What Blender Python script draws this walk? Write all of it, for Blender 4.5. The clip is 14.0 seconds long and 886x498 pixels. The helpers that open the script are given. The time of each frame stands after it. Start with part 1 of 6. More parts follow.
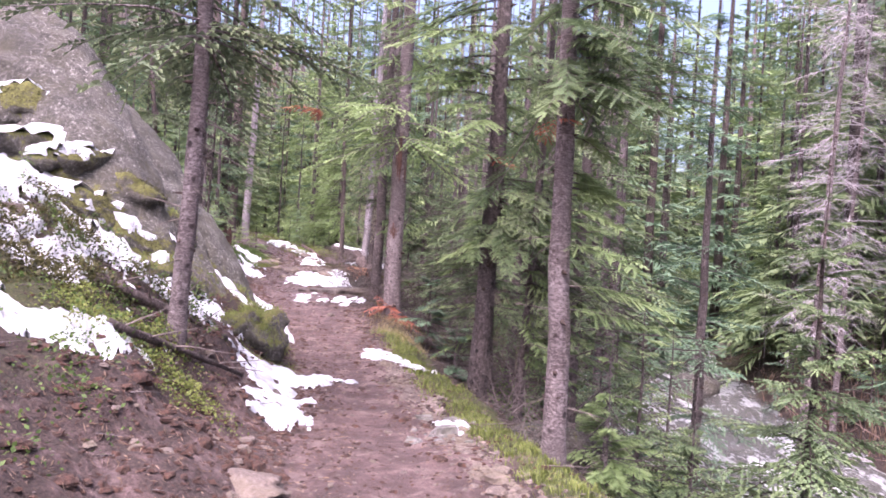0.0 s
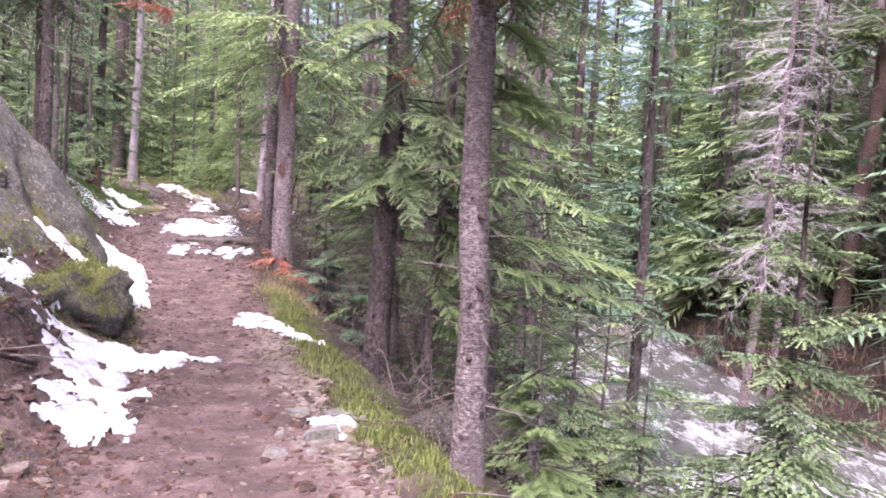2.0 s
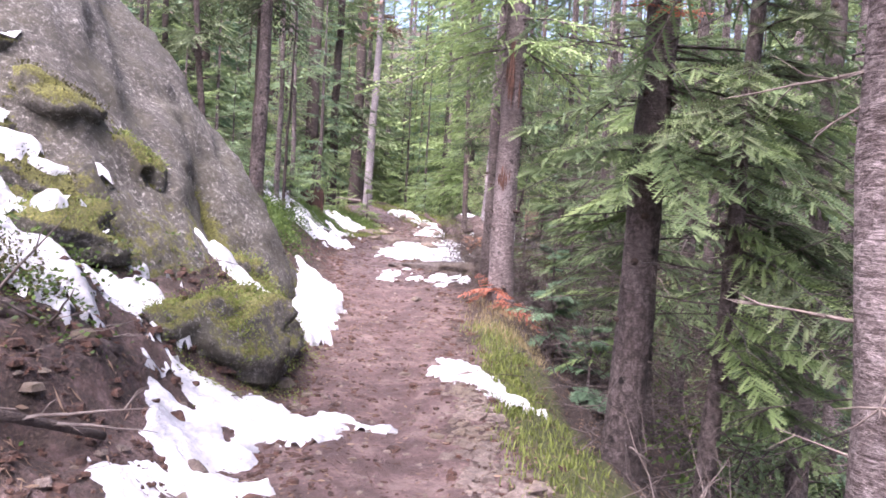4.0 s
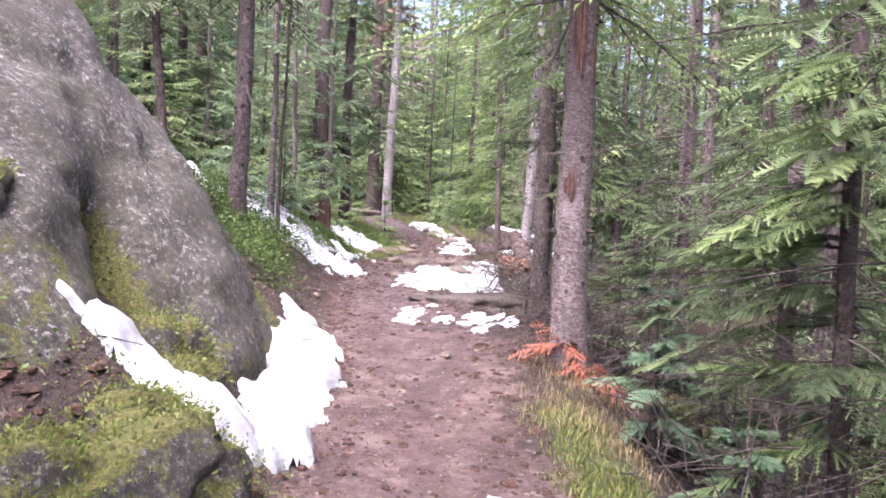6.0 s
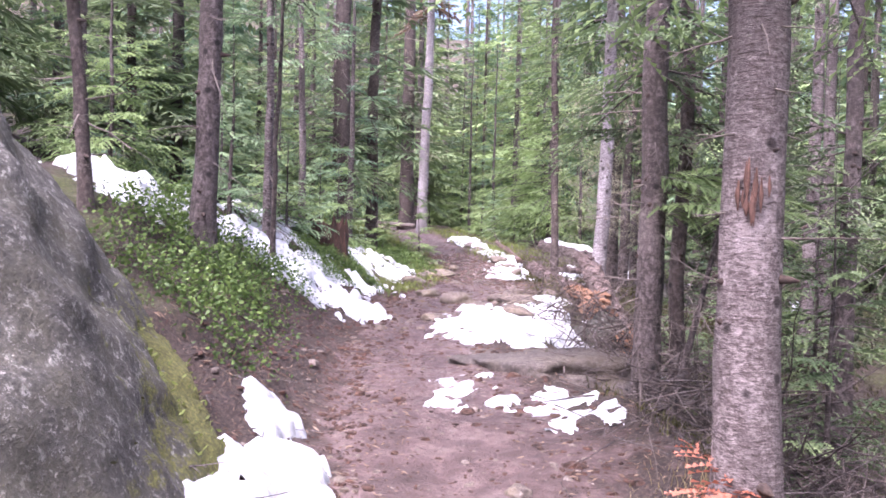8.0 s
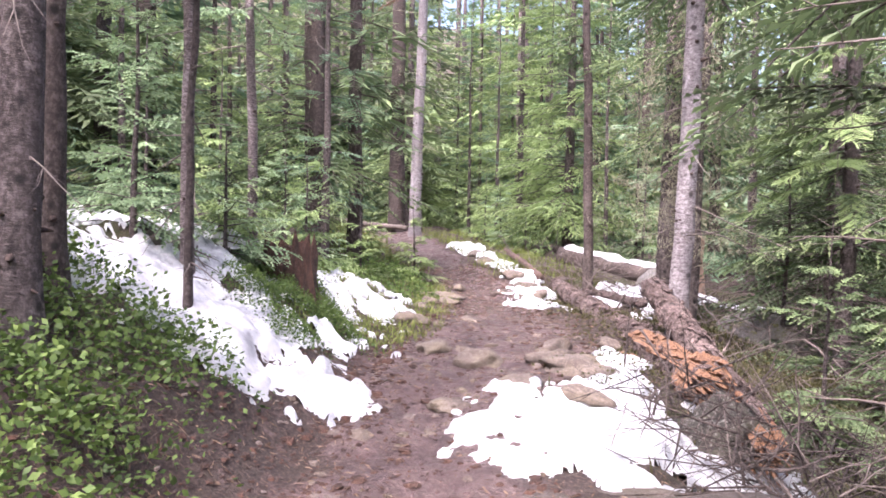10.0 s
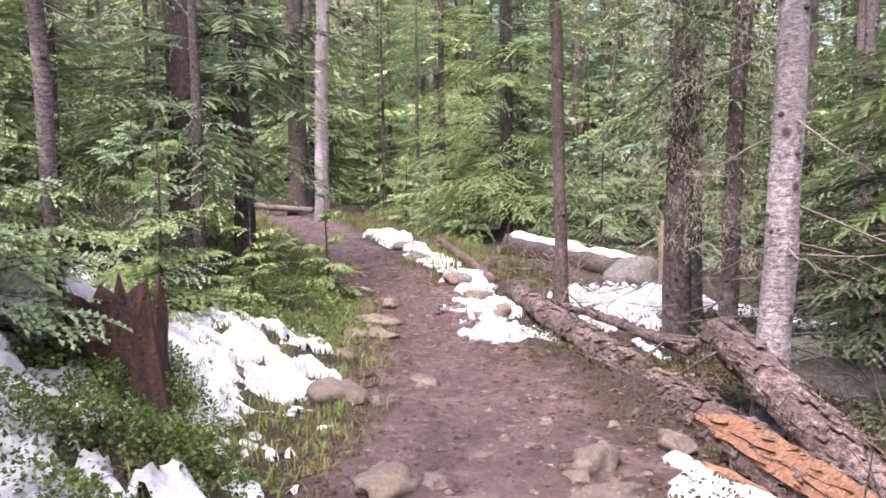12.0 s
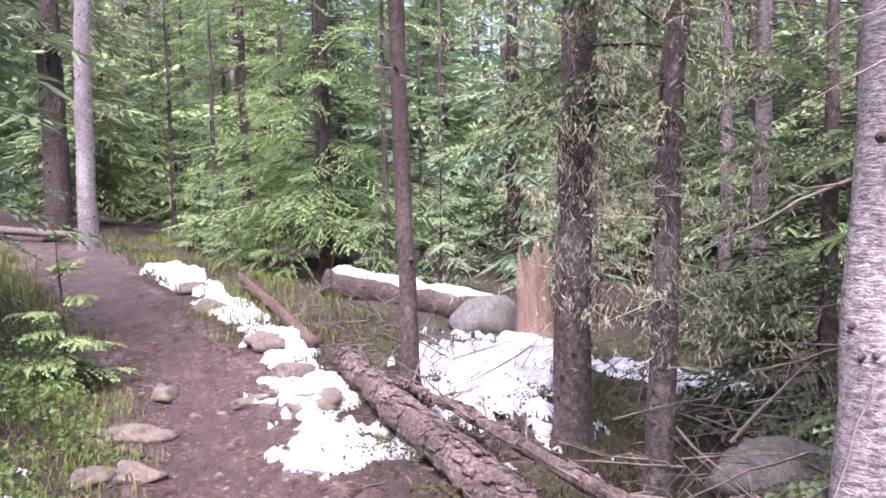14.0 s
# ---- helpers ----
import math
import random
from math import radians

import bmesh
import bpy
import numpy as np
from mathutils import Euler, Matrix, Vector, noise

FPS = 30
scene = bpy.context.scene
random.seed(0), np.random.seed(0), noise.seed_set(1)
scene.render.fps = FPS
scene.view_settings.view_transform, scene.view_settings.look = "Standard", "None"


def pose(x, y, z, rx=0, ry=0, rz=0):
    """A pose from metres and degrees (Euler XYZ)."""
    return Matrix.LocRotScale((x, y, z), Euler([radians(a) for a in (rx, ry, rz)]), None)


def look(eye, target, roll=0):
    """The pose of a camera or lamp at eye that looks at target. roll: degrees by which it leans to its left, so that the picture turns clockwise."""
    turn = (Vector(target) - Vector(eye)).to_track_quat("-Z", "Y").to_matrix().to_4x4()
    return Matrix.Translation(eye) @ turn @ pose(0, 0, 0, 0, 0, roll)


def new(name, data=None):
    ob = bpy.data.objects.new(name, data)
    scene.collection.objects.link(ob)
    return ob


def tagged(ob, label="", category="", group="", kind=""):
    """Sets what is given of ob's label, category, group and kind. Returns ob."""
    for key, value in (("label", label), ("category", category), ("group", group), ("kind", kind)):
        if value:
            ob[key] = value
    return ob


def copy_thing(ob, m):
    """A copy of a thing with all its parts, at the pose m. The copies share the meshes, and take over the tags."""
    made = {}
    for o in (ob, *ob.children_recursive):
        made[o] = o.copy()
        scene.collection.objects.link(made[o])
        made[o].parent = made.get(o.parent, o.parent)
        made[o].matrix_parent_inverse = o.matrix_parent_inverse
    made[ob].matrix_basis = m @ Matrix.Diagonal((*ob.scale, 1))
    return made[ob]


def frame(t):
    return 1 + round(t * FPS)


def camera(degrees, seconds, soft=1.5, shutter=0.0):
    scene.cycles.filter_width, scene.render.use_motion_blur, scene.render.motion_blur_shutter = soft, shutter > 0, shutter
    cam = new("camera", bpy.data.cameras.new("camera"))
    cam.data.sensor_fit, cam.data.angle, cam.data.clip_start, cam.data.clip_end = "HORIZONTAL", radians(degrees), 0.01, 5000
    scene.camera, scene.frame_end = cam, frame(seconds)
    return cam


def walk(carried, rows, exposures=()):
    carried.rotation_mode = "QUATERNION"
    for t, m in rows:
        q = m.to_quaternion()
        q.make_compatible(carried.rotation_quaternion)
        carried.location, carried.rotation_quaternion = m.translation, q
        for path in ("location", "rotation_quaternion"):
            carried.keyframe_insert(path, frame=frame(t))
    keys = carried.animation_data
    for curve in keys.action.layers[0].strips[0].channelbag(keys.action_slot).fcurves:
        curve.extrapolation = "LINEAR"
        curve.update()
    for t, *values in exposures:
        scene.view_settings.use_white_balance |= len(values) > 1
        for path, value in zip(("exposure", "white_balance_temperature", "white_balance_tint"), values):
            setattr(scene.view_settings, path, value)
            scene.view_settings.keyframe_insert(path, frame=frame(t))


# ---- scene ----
cam = camera(61.3, 14.0, soft=1.7)
METRES, EYE, TILT, LEAN, TURN = 17.0, 1.45, 0.0, -3.5, 0.0
ROWS = [
    (0.0, 0.0, 0.0, 0.0, -0.0, 0.0, 0.0),
    (0.5, 0.0043, 0.0236, -0.0031, -3.06, -1.54, 0.1),
    (1.0, 0.009, 0.0502, -0.0032, -4.59, -1.28, 1.0),
    (1.5, 0.0098, 0.0774, -0.0016, -8.73, -2.79, 1.19),
    (2.0, 0.0164, 0.0992, -0.0034, -6.18, -4.15, 0.2),
    (2.5, 0.0164, 0.1285, -0.0128, -0.31, -3.63, 1.53),
    (3.0, 0.0204, 0.1602, -0.017, 5.06, -2.42, 3.9),
    (3.5, 0.0201, 0.1924, -0.0144, 9.81, -1.26, 2.55),
    (4.0, 0.0141, 0.2257, -0.0142, 11.74, -1.66, 0.06),
    (6.5, -0.0364, 0.4064, -0.0022, 14.64, -0.8, 1.35),
    (7.0, -0.0482, 0.4423, 0.0001, 16.32, -0.69, 1.6),
    (7.5, -0.0567, 0.4777, 0.0031, 16.44, -0.06, 2.08),
    (8.0, -0.0671, 0.5184, 0.0076, 16.45, -0.36, 1.99),
    (8.5, -0.0772, 0.5584, 0.0127, 13.74, -1.59, 2.28),
    (9.0, -0.0889, 0.5974, 0.0175, 15.91, -0.39, 2.39),
    (11.5, -0.1728, 0.7923, 0.04, 11.34, -3.42, 3.09),
    (12.0, -0.1778, 0.8279, 0.0468, 8.21, -4.11, 4.25),
    (12.5, -0.1806, 0.8598, 0.0556, 6.25, -2.68, 5.9),
    (13.0, -0.1862, 0.893, 0.0611, 1.97, -4.21, 6.35),
    (13.5, -0.1845, 0.9265, 0.0619, -3.36, -3.61, 6.71),
    (14.0, -0.1894, 0.9569, 0.0615, -6.1, -4.93, 4.52),
]
walk(cam, [(t, pose(0, 0, EYE, TILT, LEAN, TURN) @ pose(METRES * x, METRES * y, METRES * z, 90 + pitch, roll, yaw)) for t, x, y, z, yaw, pitch, roll in ROWS],
     exposures=[(0.0, 2.22, 6050, 37), (4.0, 2.5, 6050, 29), (7.0, 2.56, 6000, 28), (8.0, 2.62, 5800, 31), (9.2, 2.66, 5950, 28), (11.5, 2.42, 6450, 24), (12.5, 2.48, 6050, 31), (14.0, 2.55, 5850, 32)])

# ---- world and sun: a bright overcast spring day ----
world = bpy.data.worlds.new("overcast_sky")
scene.world = world
world.use_nodes = True
wn = world.node_tree.nodes
sky = wn.new("ShaderNodeTexSky")
sky.sky_type, sky.sun_disc = "NISHITA", False
sky.sun_elevation, sky.sun_rotation = radians(62), radians(198)
sky.air_density, sky.dust_density, sky.ozone_density = 1.0, 6.0, 0.6
wn["Background"].inputs[1].default_value = 0.11
world.node_tree.links.new(sky.outputs[0], wn["Background"].inputs[0])
sun_data = bpy.data.lights.new("sun", "SUN")
sun_data.energy, sun_data.angle, sun_data.color = 2.3, radians(45), (1.0, 0.97, 0.93)
sun = new("sun", sun_data)
sun.matrix_world = look((-5.6, -17.2, 34), (0, 0, 0))

# ---- small numeric helpers ----
def lattice(ix, iy, seed):
    v = np.sin(ix * 127.1 + iy * 311.7 + seed * 74.7) * 43758.5453
    return v - np.floor(v)


def vnoise(x, y, seed=0):
    """Smooth value noise in -1..1."""
    x, y = np.asarray(x, float), np.asarray(y, float)
    ix, iy = np.floor(x), np.floor(y)
    fx, fy = x - ix, y - iy
    fx, fy = fx * fx * (3 - 2 * fx), fy * fy * (3 - 2 * fy)
    a, b = lattice(ix, iy, seed), lattice(ix + 1, iy, seed)
    c, d = lattice(ix, iy + 1, seed), lattice(ix + 1, iy + 1, seed)
    return 2 * ((a + (b - a) * fx) + ((c + (d - c) * fx) - (a + (b - a) * fx)) * fy) - 1


def fbm(x, y, seed=0, octaves=3):
    total, amp = 0, 1.0
    for k in range(octaves):
        total = total + amp * vnoise(np.asarray(x) * 2 ** k + 17 * k, np.asarray(y) * 2 ** k, seed + k)
        amp *= 0.5
    return total


def step(a, b, v):
    u = np.clip((np.asarray(v, float) - a) / (b - a), 0, 1)
    return u * u * (3 - 2 * u)


def mesh_of(name, verts, faces, mat, smooth=False, attrs=None):
    me = bpy.data.meshes.new(name)
    verts = np.asarray(verts, float)
    if isinstance(faces, np.ndarray):
        n, k = faces.shape
        me.vertices.add(len(verts))
        me.vertices.foreach_set("co", verts.ravel())
        me.loops.add(n * k)
        me.loops.foreach_set("vertex_index", faces.astype(np.int32).ravel())
        me.polygons.add(n)
        me.polygons.foreach_set("loop_start", np.arange(0, n * k, k, dtype=np.int32))
        me.update(calc_edges=True)
    else:
        me.from_pydata([tuple(v) for v in verts], [], [tuple(f) for f in faces])
    me.polygons.foreach_set("use_smooth", np.full(len(me.polygons), smooth))
    for key, values in (attrs or {}).items():
        me.attributes.new(key, "FLOAT", "POINT").data.foreach_set("value", np.asarray(values, np.float32))
    for m in (mat if isinstance(mat, (list, tuple)) else [mat]):
        me.materials.append(m)
    me.validate()
    return me


# ---- plan of the place ----
PATH_Y = [-30, 0, 4.6, 7.4, 10.3, 12.5, 15.6, 18.2, 20.3, 22, 25.5, 29.8, 34, 60]
PATH_X = [0.6, 0.1, -0.15, -0.7, -1.45, -2.05, -3.4, -3.45, -4.0, -4.55, -6.4, -8.8, -12, -34]
WIDE_Y = [0, 5, 8, 11, 13, 15.7, 17.5, 20.3, 25, 30, 36]
WIDE = [0.7, 0.75, 0.55, 0.62, 0.8, 0.5, 0.75, 0.5, 0.55, 0.8, 0.3]
RISE_Y = [-30, 0, 3, 6, 8, 9.3, 12.4, 15, 16.2, 18, 20.5, 22, 25, 28, 34, 80]
RISE_Z = [-0.3, -0.05, -0.1, -0.08, -0.03, 0.07, 0.25, 0.55, 0.72, 0.78, 0.77, 0.84, 1.15, 1.45, 1.8, 4]
BANK_Y = [0, 3, 6, 8, 10, 12, 14, 16.5, 18.5, 20, 23, 28, 40]
BANK_K = [0.5, 0.55, 0.68, 0.8, 0.85, 0.75, 0.8, 0.55, 0.35, 0.2, 0.15, 0.1, 0.2]
DROP_Y = [0, 4, 8, 12, 15, 16.5, 18, 20, 30]
DROP_K = [0.7, 0.7, 0.65, 0.6, 0.55, 0.4, 0.22, 0.12, 0.1]
CREEK_Y = [-30, 5, 9, 12, 16, 20, 26, 40, 80]
CREEK_X = [9, 6.0, 4.9, 4.6, 4.9, 6.3, 9, 12, 20]


def path_x(y):
    return np.interp(y, PATH_Y, PATH_X)


def path_w(y):
    return np.interp(y, WIDE_Y, WIDE)


def creek_z(y):
    return -1.25 + 0.04 * (np.asarray(y, float) - 10)


def height(x, y, fine=True):
    """Height of the ground at x, y."""
    x, y = np.asarray(x, float), np.asarray(y, float)
    xc, w, zp = path_x(y), path_w(y), np.interp(y, RISE_Y, RISE_Z)
    left, right = xc - w - x, x - xc - w
    k = np.interp(y, BANK_Y, BANK_K)
    s = np.maximum(left, 0)
    up = k * (np.sqrt(s * s + 0.06) - 0.245) * (1 - 0.25 * step(2.0, 6.0, s) - 0.26 * step(1.5, 3.4, s) * step(12.0, 13.5, y) * (1 - step(17.0, 19.0, y))) + 0.18 * np.maximum(s - 4, 0) * (1 - np.clip(k, 0, 0.8)) + 0.3 * np.clip(s - 11, 0, 80)
    s = np.maximum(right - 0.32, 0)
    down = np.interp(y, DROP_Y, DROP_K) * (np.sqrt(s * s + 0.05) - 0.223)
    d = x - np.interp(y, CREEK_Y, CREEK_X)
    ad = np.abs(d + 0.35 * vnoise(y * 0.5, 3.0, 5))
    valley = creek_z(y) - 0.35 + 0.62 * np.maximum(ad - 0.75, 0)
    far = creek_z(y) - 0.35 + 0.6 * np.minimum(np.maximum(ad - 0.75, 0), 3) + 0.36 * np.clip(ad - 4, 0, 90)
    z = zp + up - down + 0.35 * np.clip(y - 44, 0, 90) * (d < 0)
    z = np.where(d < 0, np.minimum(z, np.where(right > 0, valley, 99)), far)
    lip = 0.95 + 0.22 * vnoise(y * 1.3, 5.0, 3) - 0.1 * (y - 6)
    scarp = (step(lip - 0.07, lip + 0.05, left) - step(lip + 0.1, lip + 1.0, left)) * step(3.2, 4.6, y) * (1 - step(7.2, 7.9, y))
    z = z + 0.1 * scarp + 0.16 * np.exp(-(((x + 2.4) / 0.5) ** 2 + ((y - 8.95) / 0.5) ** 2) ** 2)
    off = step(0.0, 0.5, np.maximum(left, right))
    z = z + off * 0.10 * fbm(x * 0.9, y * 0.9, 11) + off * (0.035 + 0.05 * step(0.2, 0.9, left)) * fbm(x * 3.3, y * 3.3, 21, 4)
    if fine:
        z = z + (1 - off) * (0.026 * fbm(x * 2.2, y * 2.2, 31, 3) - 0.03 * (1 - step(0.0, 0.7, np.abs(x - xc) / w)))
        z = z + 0.014 * vnoise(x * 9, y * 9, 41)
    return z


def ground_z(x, y):
    return float(height(x, y))


# ---- materials ----
def nodes_of(name, rough=0.9):
    mat = bpy.data.materials.new(name)
    mat.use_nodes = True
    nt = mat.node_tree
    bsdf = nt.nodes["Principled BSDF"]
    bsdf.inputs["Roughness"].default_value = rough
    return mat, nt, bsdf


def put(nt, kind, **inputs):
    n = nt.nodes.new("ShaderNode" + kind)
    for key, value in inputs.items():
        n.inputs[key.replace("_", " ")].default_value = value
    return n


def tex_noise(nt, scale, detail=4.0, rough=0.6, stretch=None, space="Object"):
    coord = nt.nodes.new("ShaderNodeTexCoord")
    n = put(nt, "TexNoise", Scale=scale, Detail=detail, Roughness=rough)
    if stretch:
        mp = nt.nodes.new("ShaderNodeMapping")
        mp.inputs["Scale"].default_value = stretch
        nt.links.new(coord.outputs[space], mp.inputs[0])
        nt.links.new(mp.outputs[0], n.inputs["Vector"])
    else:
        nt.links.new(coord.outputs[space], n.inputs["Vector"])
    return n.outputs["Fac"]


def ramp(nt, fac, *stops):
    r = nt.nodes.new("ShaderNodeValToRGB")
    els = r.color_ramp.elements
    while len(els) < len(stops):
        els.new(0.5)
    for e, (p, c) in zip(els, stops):
        e.position = p
        e.color = (*c, 1) if len(c) == 3 else c
    nt.links.new(fac, r.inputs[0])
    return r.outputs[0]


def mix(nt, fac, a, b, mode="MIX"):
    m = nt.nodes.new("ShaderNodeMix")
    m.data_type, m.blend_type = "RGBA", mode
    for sock, value in ((m.inputs[0], fac), (m.inputs[6], a), (m.inputs[7], b)):
        if isinstance(value, (int, float)):
            sock.default_value = value
        elif isinstance(value, tuple):
            sock.default_value = (*value, 1)
        else:
            nt.links.new(value, sock)
    return m.outputs[2]


def math_node(nt, op, a, b=0.0, clamp=False):
    m = nt.nodes.new("ShaderNodeMath")
    m.operation, m.use_clamp = op, clamp
    for sock, value in ((m.inputs[0], a), (m.inputs[1], b)):
        if isinstance(value, (int, float)):
            sock.default_value = value
        else:
            nt.links.new(value, sock)
    return m.outputs[0]


def bump(nt, bsdf, fac, strength, distance):
    b = nt.nodes.new("ShaderNodeBump")
    b.inputs["Strength"].default_value, b.inputs["Distance"].default_value = strength, distance
    nt.links.new(fac, b.inputs["Height"])
    nt.links.new(b.outputs[0], bsdf.inputs["Normal"])


def attr(nt, key):
    a = nt.nodes.new("ShaderNodeAttribute")
    a.attribute_name = key
    return a.outputs["Fac"]


def bark_material(name, dark, mid, pale, band=0.5, tall=1.5):
    mat, nt, bsdf = nodes_of(name, 0.92)
    big = tex_noise(nt, 2.4, 3.0, stretch=(1, 1, 0.45))
    rings = tex_noise(nt, 15.0, 4.0, 0.7, stretch=(1.0, 1.0, 6.5))
    fine = tex_noise(nt, 60.0, 3.0, 0.7, stretch=(1.0, 1.0, 2.6))
    plates = tex_noise(nt, 34.0, 5.0, 0.75, stretch=(1, 1, tall))
    col = ramp(nt, plates, (0.36, dark), (0.5, mid), (0.64, pale))
    col = mix(nt, ramp(nt, big, (0.4, (0, 0, 0)), (0.6, (0.7, 0.7, 0.7))), col, tuple(0.6 * v for v in mid))
    col = mix(nt, ramp(nt, big, (0.3, (0.5, 0.5, 0.5)), (0.44, (0, 0, 0))), col, pale)
    col = mix(nt, ramp(nt, rings, (0.38, (band, band, band)), (0.47, (0, 0, 0))), col, dark)
    col = mix(nt, ramp(nt, fine, (0.36, (band, band, band)), (0.43, (0, 0, 0))), col, tuple(0.6 * v for v in dark))
    col = mix(nt, ramp(nt, fine, (0.6, (0, 0, 0)), (0.7, (0.55, 0.55, 0.55))), col, pale)
    coord = nt.nodes.new("ShaderNodeTexCoord")
    knots = put(nt, "TexVoronoi", Scale=6.0)
    nt.links.new(coord.outputs["Object"], knots.inputs["Vector"])
    col = mix(nt, ramp(nt, knots.outputs["Distance"], (0.1, (0.95, 0.95, 0.95)), (0.19, (0, 0, 0))), col, tuple(0.45 * v for v in dark))
    spots = ramp(nt, tex_noise(nt, 11.0, 4.0, 0.7), (0.6, (0, 0, 0)), (0.68, (0.6, 0.6, 0.6)))
    col = mix(nt, spots, col, tuple(1.15 * v for v in pale))
    nt.links.new(col, bsdf.inputs["Base Color"])
    bump(nt, bsdf, math_node(nt, "ADD", math_node(nt, "ADD", plates, rings), fine), 0.9, 0.014)
    return mat


def needle_material(name, dark, mid, tip, glow=0.35):
    mat, nt, bsdf = nodes_of(name, 0.6)
    tone = attr(nt, "tone")
    info = nt.nodes.new("ShaderNodeObjectInfo")
    patch = tex_noise(nt, 1.3, 2.0)
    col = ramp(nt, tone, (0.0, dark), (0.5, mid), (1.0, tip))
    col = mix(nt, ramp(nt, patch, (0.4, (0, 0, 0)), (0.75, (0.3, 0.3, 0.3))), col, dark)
    col = mix(nt, math_node(nt, "MULTIPLY", info.outputs["Random"], 0.4), col, mid)
    nt.links.new(col, bsdf.inputs["Base Color"])
    bsdf.inputs["Specular IOR Level"].default_value = 0.3
    tr = nt.nodes.new("ShaderNodeBsdfTranslucent")
    nt.links.new(col, tr.inputs[0])
    ms = nt.nodes.new("ShaderNodeMixShader")
    ms.inputs[0].default_value = glow
    nt.links.new(bsdf.outputs[0], ms.inputs[1])
    nt.links.new(tr.outputs[0], ms.inputs[2])
    nt.links.new(ms.outputs[0], nt.nodes["Material Output"].inputs[0])
    return mat


def plain_material(name, a, b, scale=6.0, rough=0.9, relief=0.3, depth=0.01, stretch=None):
    mat, nt, bsdf = nodes_of(name, rough)
    n1, n2 = tex_noise(nt, scale, 5.0, 0.65, stretch), tex_noise(nt, scale * 6, 4.0, 0.7)
    col = ramp(nt, n1, (0.32, a), (0.68, b))
    col = mix(nt, ramp(nt, n2, (0.45, (0, 0, 0)), (0.75, (0.45, 0.45, 0.45))), col, tuple(0.55 * v for v in a))
    nt.links.new(col, bsdf.inputs["Base Color"])
    bump(nt, bsdf, math_node(nt, "ADD", n1, n2), relief, depth)
    return mat


BARK_GREY = bark_material("grey_fir_bark", (0.045, 0.029, 0.027), (0.165, 0.132, 0.131), (0.34, 0.288, 0.29), 0.8)
BARK_BROWN = bark_material("brown_spruce_bark", (0.02, 0.014, 0.013), (0.085, 0.065, 0.062), (0.21, 0.172, 0.168), 0.5, 0.7)
BARK_DARK = bark_material("dark_spruce_bark", (0.025, 0.018, 0.016), (0.07, 0.05, 0.045), (0.15, 0.12, 0.11), 0.2, 0.7)
BARK_PALE = bark_material("pale_grey_bark", (0.075, 0.058, 0.058), (0.27, 0.238, 0.248), (0.47, 0.43, 0.445), 0.7)
BARK_RED = bark_material("reddish_pine_bark", (0.05, 0.028, 0.02), (0.105, 0.062, 0.05), (0.18, 0.125, 0.108), 0.3)
DEAD_WOOD = plain_material("dead_grey_wood", (0.075, 0.056, 0.05), (0.2, 0.165, 0.148), 14, 0.9, 0.4, 0.004)
KNOT = plain_material("dark_knot_wood", (0.022, 0.014, 0.012), (0.085, 0.055, 0.045), 30, 0.95, 0.6, 0.006)
LICHEN = plain_material("pale_lichen", (0.24, 0.22, 0.15), (0.42, 0.4, 0.29), 12, 0.95, 0.3, 0.004)
# dark ends sit very low to put the crowns' inner shade into the colour
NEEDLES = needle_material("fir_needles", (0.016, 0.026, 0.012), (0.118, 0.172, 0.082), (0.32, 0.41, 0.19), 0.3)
# lighter green for new growth, with sunlight on the foliage put into the colour
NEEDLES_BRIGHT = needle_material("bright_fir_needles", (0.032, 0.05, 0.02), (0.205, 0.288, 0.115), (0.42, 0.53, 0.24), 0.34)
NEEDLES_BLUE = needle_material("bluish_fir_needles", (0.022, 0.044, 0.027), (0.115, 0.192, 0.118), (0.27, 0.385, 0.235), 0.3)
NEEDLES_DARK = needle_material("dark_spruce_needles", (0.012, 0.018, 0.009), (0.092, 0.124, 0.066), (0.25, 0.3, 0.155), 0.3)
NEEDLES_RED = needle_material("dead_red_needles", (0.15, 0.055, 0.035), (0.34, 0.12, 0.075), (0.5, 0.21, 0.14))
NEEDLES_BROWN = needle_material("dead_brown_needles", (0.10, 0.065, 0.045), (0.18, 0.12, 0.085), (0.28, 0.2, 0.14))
# pale bluish green, lightened further to make up for shade on the saplings
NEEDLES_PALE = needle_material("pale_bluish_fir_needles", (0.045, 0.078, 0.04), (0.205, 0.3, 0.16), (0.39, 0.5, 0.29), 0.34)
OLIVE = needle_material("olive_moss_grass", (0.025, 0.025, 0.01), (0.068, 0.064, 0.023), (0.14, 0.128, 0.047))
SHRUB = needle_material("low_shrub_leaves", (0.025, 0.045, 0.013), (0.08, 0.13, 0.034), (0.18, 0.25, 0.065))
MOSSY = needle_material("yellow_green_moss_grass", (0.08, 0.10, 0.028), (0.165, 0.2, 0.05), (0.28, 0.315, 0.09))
DRY_GRASS = needle_material("dry_grass", (0.14, 0.11, 0.06), (0.26, 0.21, 0.11), (0.38, 0.32, 0.18))


